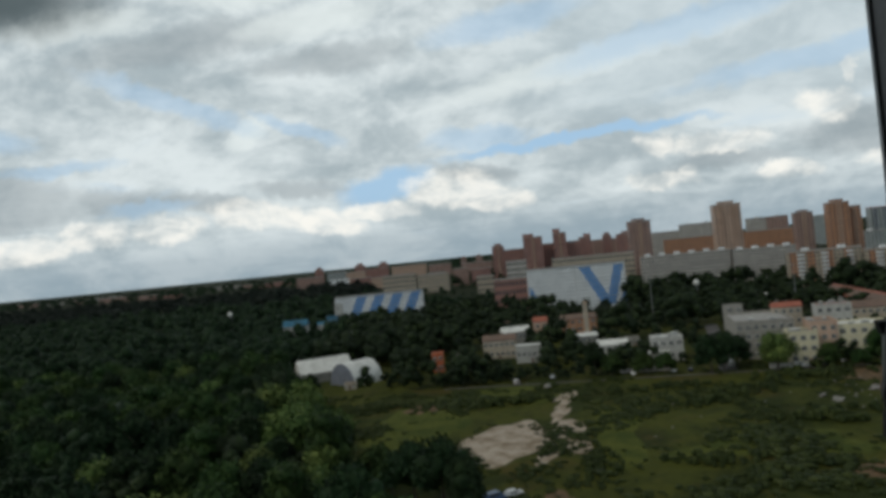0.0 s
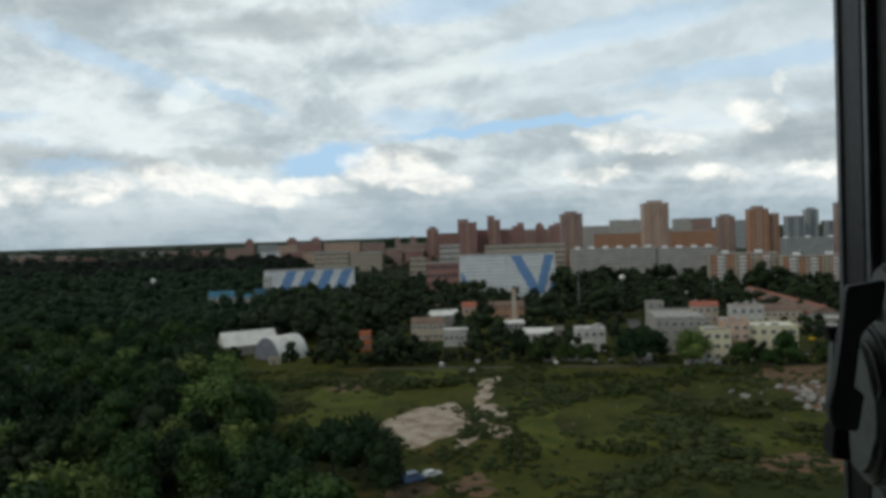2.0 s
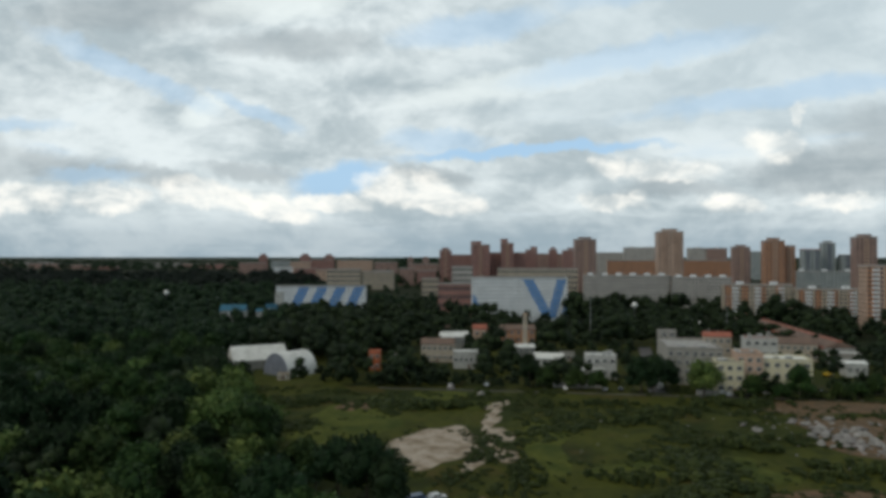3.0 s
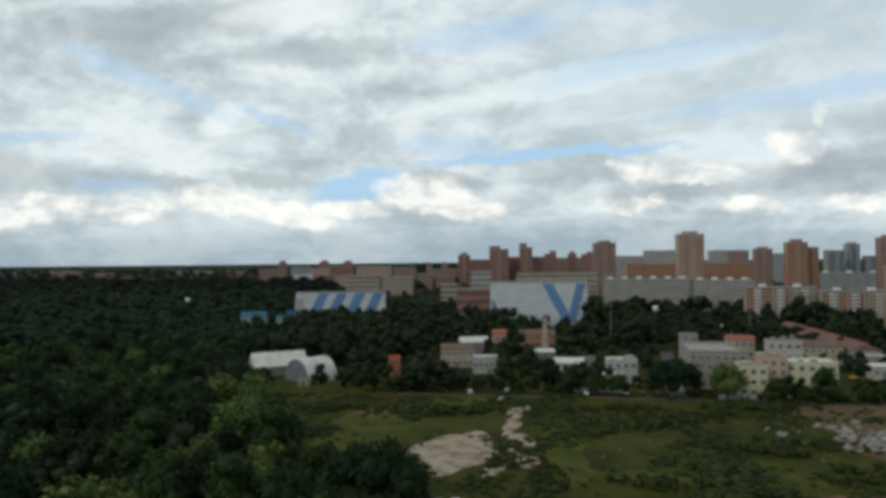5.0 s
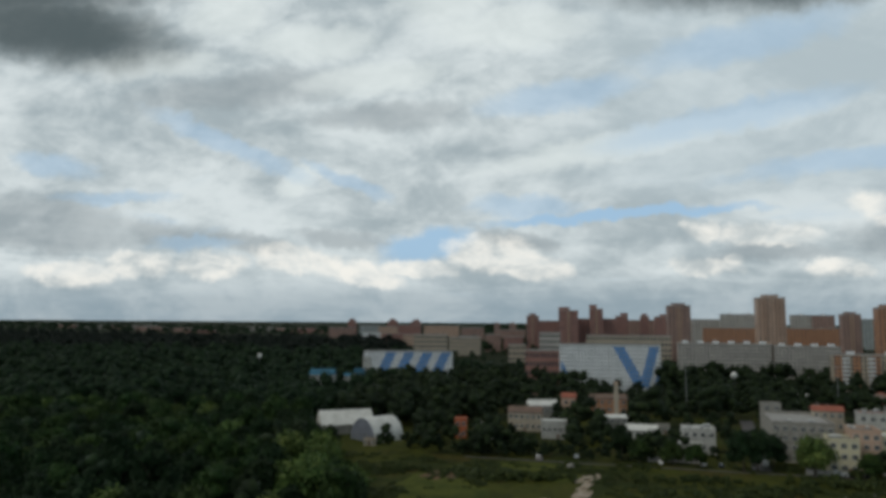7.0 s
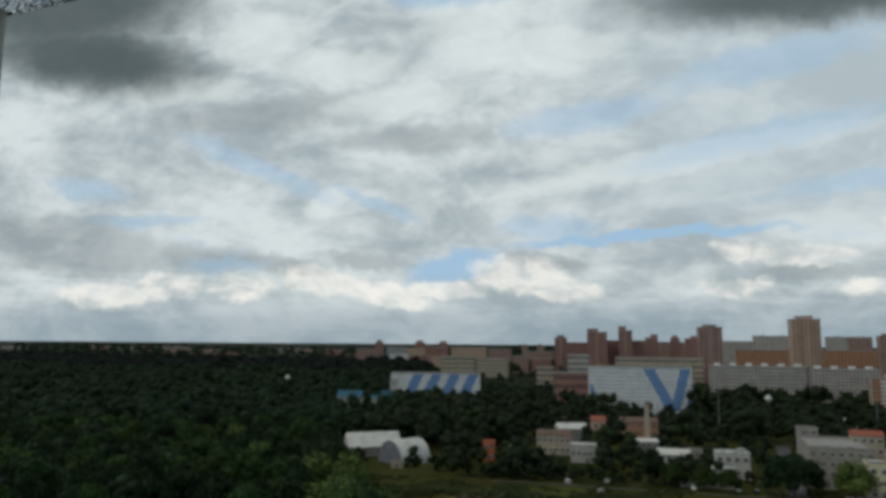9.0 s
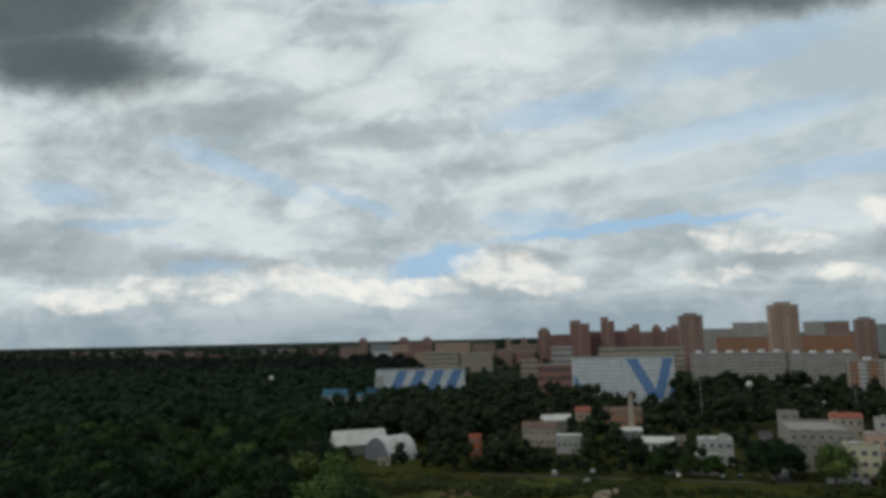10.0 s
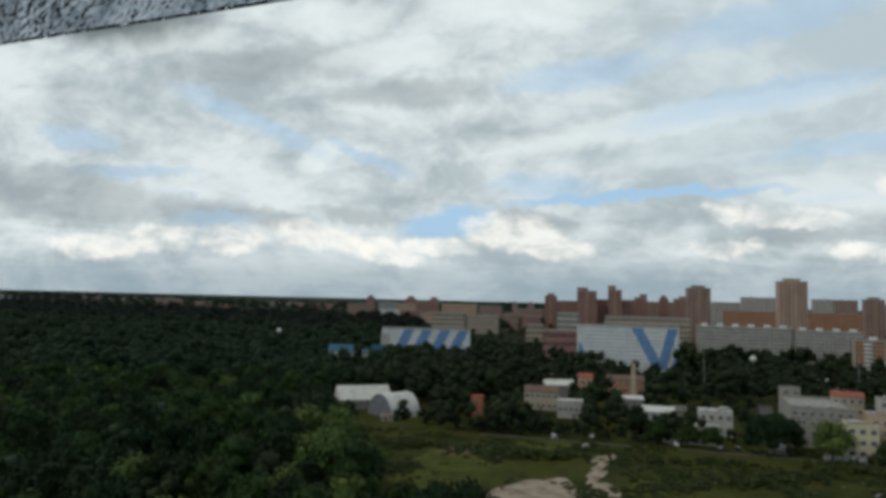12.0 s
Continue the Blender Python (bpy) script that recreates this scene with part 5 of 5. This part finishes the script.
car(98, 294, 70, CAR_WHITE, "white van parked at the yard road's end", True)
car(101, 317, 75, CAR_WHITE, "white car parked on the yard road")
car(105, 331, 75, CAR_DARK, "dark car parked on the yard road")
car(108.5, 346, 75, CAR_WHITE, "white car further along the yard road")
car(121, 278, 5, CAR_WHITE, "white car before the cream houses")
car(128, 276, 5, CAR_DARK, "dark car before the cream houses")
car(-2, 158, 30, CAR_BLUE, "blue van with pale load at the meadow's edge", True)
car(2.5, 161, 20, CAR_WHITE, "white car beside the blue van")
car(10.5, 300, 80, CAR_WHITE, "white car on the track along the meadow")
car(74, 292, 80, CAR_WHITE, "white car by the white houses")
car(80, 290, 80, CAR_DARK, "dark car by the white houses")

car(106, 338.5, 75, CAR_WHITE, "white car on the yard road")
car(120, 282, 5, CAR_WHITE, "white car before the cream houses")
car(137, 281, 10, CAR_WHITE, "white car beside a cream house")
car(160, 283, 10, CAR_DARK, "dark car beside a cream house")
car(58, 293.5, 80, CAR_WHITE, "white car on the track")
car(26, 302, 80, CAR_WHITE, "white car on the meadow track")


def digger(x, y):
    ob = thing("excavator", x, y, rise(x, y), 30, "yellow excavator at work's edge", "excavator")
    for s in (-1, 1):
        part("track", prism([(-1.8, 0.35), (-1.5, 0), (1.5, 0), (1.8, 0.35), (1.5, 0.8), (-1.5, 0.8)], 1, s * 1.2 - 0.25, s * 1.2 + 0.25), RUBBER, ob)
    part("cab", boxes((-0.2, 1.2, -1.1, 0.2, 0.9, 2.7)), YELLOW, ob, bevel=0.08)
    part("engine_housing", boxes((-2.0, -0.3, -1.2, 1.2, 0.85, 2.0)), YELLOW, ob, bevel=0.08)
    part("boom", tube(bmesh.new(), (0.6, 0.5, 1.6), (3.2, 0.5, 3.8), 0.22, 0.18, 8), YELLOW, ob)
    part("stick", tube(bmesh.new(), (3.1, 0.5, 3.9), (4.6, 0.5, 1.6), 0.16, 0.13, 8), YELLOW, ob)
    part("bucket", prism([(4.2, 1.6), (4.9, 1.5), (5.0, 0.8), (4.3, 0.7)], 1, 0.0, 1.0), GALV, ob)


digger(185, 322)


def rubble():
    """Broken slabs and lumps of concrete, heaped on bare soil."""
    heap = thing("rubble_heap", 126, 212, 0, 0, "broken pale concrete slabs and lumps on bare soil", "rubble", kind="")
    rng = random.Random(4)
    shapes = []
    for k in range(6):
        bm = bmesh.new()
        bmesh.ops.create_icosphere(bm, subdivisions=1, radius=1.0)
        sx, sy, sz = rng.uniform(0.7, 1.3), rng.uniform(0.6, 1.0), rng.uniform(0.3, 0.7)
        for v in bm.verts:
            v.co = Vector((round(v.co.x * 1.4) * 0.55 * sx + rng.uniform(-0.15, 0.15), v.co.y * sy + rng.uniform(-0.15, 0.15), v.co.z * sz + rng.uniform(-0.1, 0.1)))
        ob = part("concrete_lump", bm, RUBBLE, heap)
        ob.matrix_basis = pose(rng.uniform(-6, 6), rng.uniform(-6, 6), 0.4, 0, 0, rng.uniform(0, 360))
        shapes.append(ob)
    for i in range(190):
        a, b = rng.gauss(0, 1), rng.gauss(0, 1)
        if i < 90:
            x, y = 1 + a * 4.5, 0 + b * 9             # the main heap
        elif i < 150:
            x, y = 4 + a * 9, 10 + b * 14
        else:
            x, y = -30 + a * 25, 10 + b * 22         # strewn over the meadow
        s = 0.5 + 2.1 * rng.random() ** 2 if i < 150 else rng.uniform(0.25, 0.7)
        o = share(shapes[i % 6], heap, pose(x, y, 0.2 * s, rng.uniform(-25, 25), rng.uniform(-25, 25), rng.uniform(0, 360)) @ Matrix.Scale(s, 4))


rubble()


def boulder(x, y, s, label):
    bm = bmesh.new()
    bmesh.ops.create_icosphere(bm, subdivisions=2, radius=s)
    for v in bm.verts:
        v.co *= 1 + 0.25 * noise.noise(v.co * 1.7 / s + Vector((x, y, 0)))
        v.co.z *= 0.75
    ob = part("boulder", bm, RUBBLE)
    ob.matrix_basis = pose(x, y, s * 0.35)
    tagged(ob, label, "stone", "stones on the meadow")


boulder(66, 190, 1.1, "pale round stone alone on the meadow")
boulder(10.5, 296, 1.6, "pale stone by the track")
boulder(-36, 192, 0.7, "small pale stone at the wood's edge")
boulder(22, 283, 1.4, "white stone at the path's end")


def roof_clutter():
    """Vents, hatches and aerials on the flat roofs of the yards."""
    rng = random.Random(31)
    for x, y, z, w, d, turn in ((118, 305, 15.12, 18, 30, -12), (123, 286, 12.12, 8, 8, -14), (133, 290, 14.62, 8, 10, -14), (147.5, 288, 12.92, 14, 10, -14), (79, 319, 10.62, 11, 6, -8), (150, 315, 18.62, 11, 6, -14)):
        base = pose(x, y, z, 0, 0, turn)
        for i in range(4):
            ob = thing("roof_vent", 0, 0, 0, 0, "small grey sheet-metal roof vent", "vent", "vents on flat roofs")
            s = rng.uniform(0.4, 0.9)
            part("box", boxes((-s, s, -s, s, 0, s * 1.4)), GALV, ob, bevel=0.04)
            part("hood", boxes((-s * 1.2, s * 1.2, -s * 1.2, s * 1.2, s * 1.4, s * 1.55)), ROOF_WHITE, ob)
            ob.matrix_basis = base @ pose(rng.uniform(-w / 2, w / 2) * 0.85, rng.uniform(1.5, d), 0)


roof_clutter()


def fence(x0, y0, x1, y1, label):
    """A run of concrete fence panels between posts."""
    p, q = Vector((x0, y0)), Vector((x1, y1))
    n = max(2, round((q - p).length / 3.0))
    ob = thing("fence", x0, y0, 0, math.degrees(math.atan2(y1 - y0, x1 - x0)), label, "fence")
    step = (q - p).length / n
    panel = post = None
    for i in range(n):
        m = pose(i * step, 0, 0)
        if panel is None:
            panel = part("panel", boxes((0.1, step - 0.1, -0.06, 0.06, 0.05, 2.1)), CONCRETE, ob)
            post = part("post", boxes((-0.1, 0.1, -0.1, 0.1, -0.2, 2.3)), CONCRETE, ob)
        else:
            share(panel, ob, m)
            share(post, ob, m)


fence(54, 299, 74, 296, "grey concrete panel fence along the yards")
fence(108, 281, 116, 279, "grey concrete panel fence before cream houses")


def dome(x, y, top, r):
    """A small white round dome of unknown use, on an added slim pole."""
    ob = thing("round_tank", x, y, rise(x, y), 0, "small white round dome on a pole above trees", "tank", "white round tanks")
    h = top - rise(x, y)
    bm = bmesh.new()
    bmesh.ops.create_uvsphere(bm, u_segments=20, v_segments=12, radius=r, matrix=Matrix.Translation((0, 0, h - r)))
    part("tank", bm, ROOF_WHITE, ob, smooth=True)
    part("pole", tube(bmesh.new(), (0, 0, -0.3), (0, 0, h - 1.6 * r), 0.2, 0.15, 8), GALV, ob)
    part("collar", tube(bmesh.new(), (0, 0, h - 2.1 * r), (0, 0, h - 1.9 * r), r * 0.5, r * 0.5, 14), GALV, ob)


dome(175, 590, 17.5, 2.5)
dome(-254, 700, 22.8, 2.3)


def roof_aerials():
    """Thin aerials on the long slabs and towers."""
    rng = random.Random(17)
    for ob in [o for o in scene.objects if o.parent is None and o.name.split(".")[0] in ("apartment_tower", "apartment_slab")]:
        wall = next(c for c in ob.children if c.name.split(".")[0] == "wall")
        w, d, h = wall.dimensions
        for i in range(2):
            x = rng.uniform(-w / 2 + 1, w / 2 - 1)
            part("aerial", tube(bmesh.new(), (x, d * 0.4, h), (x, d * 0.4, h + rng.uniform(2.5, 5)), 0.12, 0.06, 5), GALV, ob)


roof_aerials()
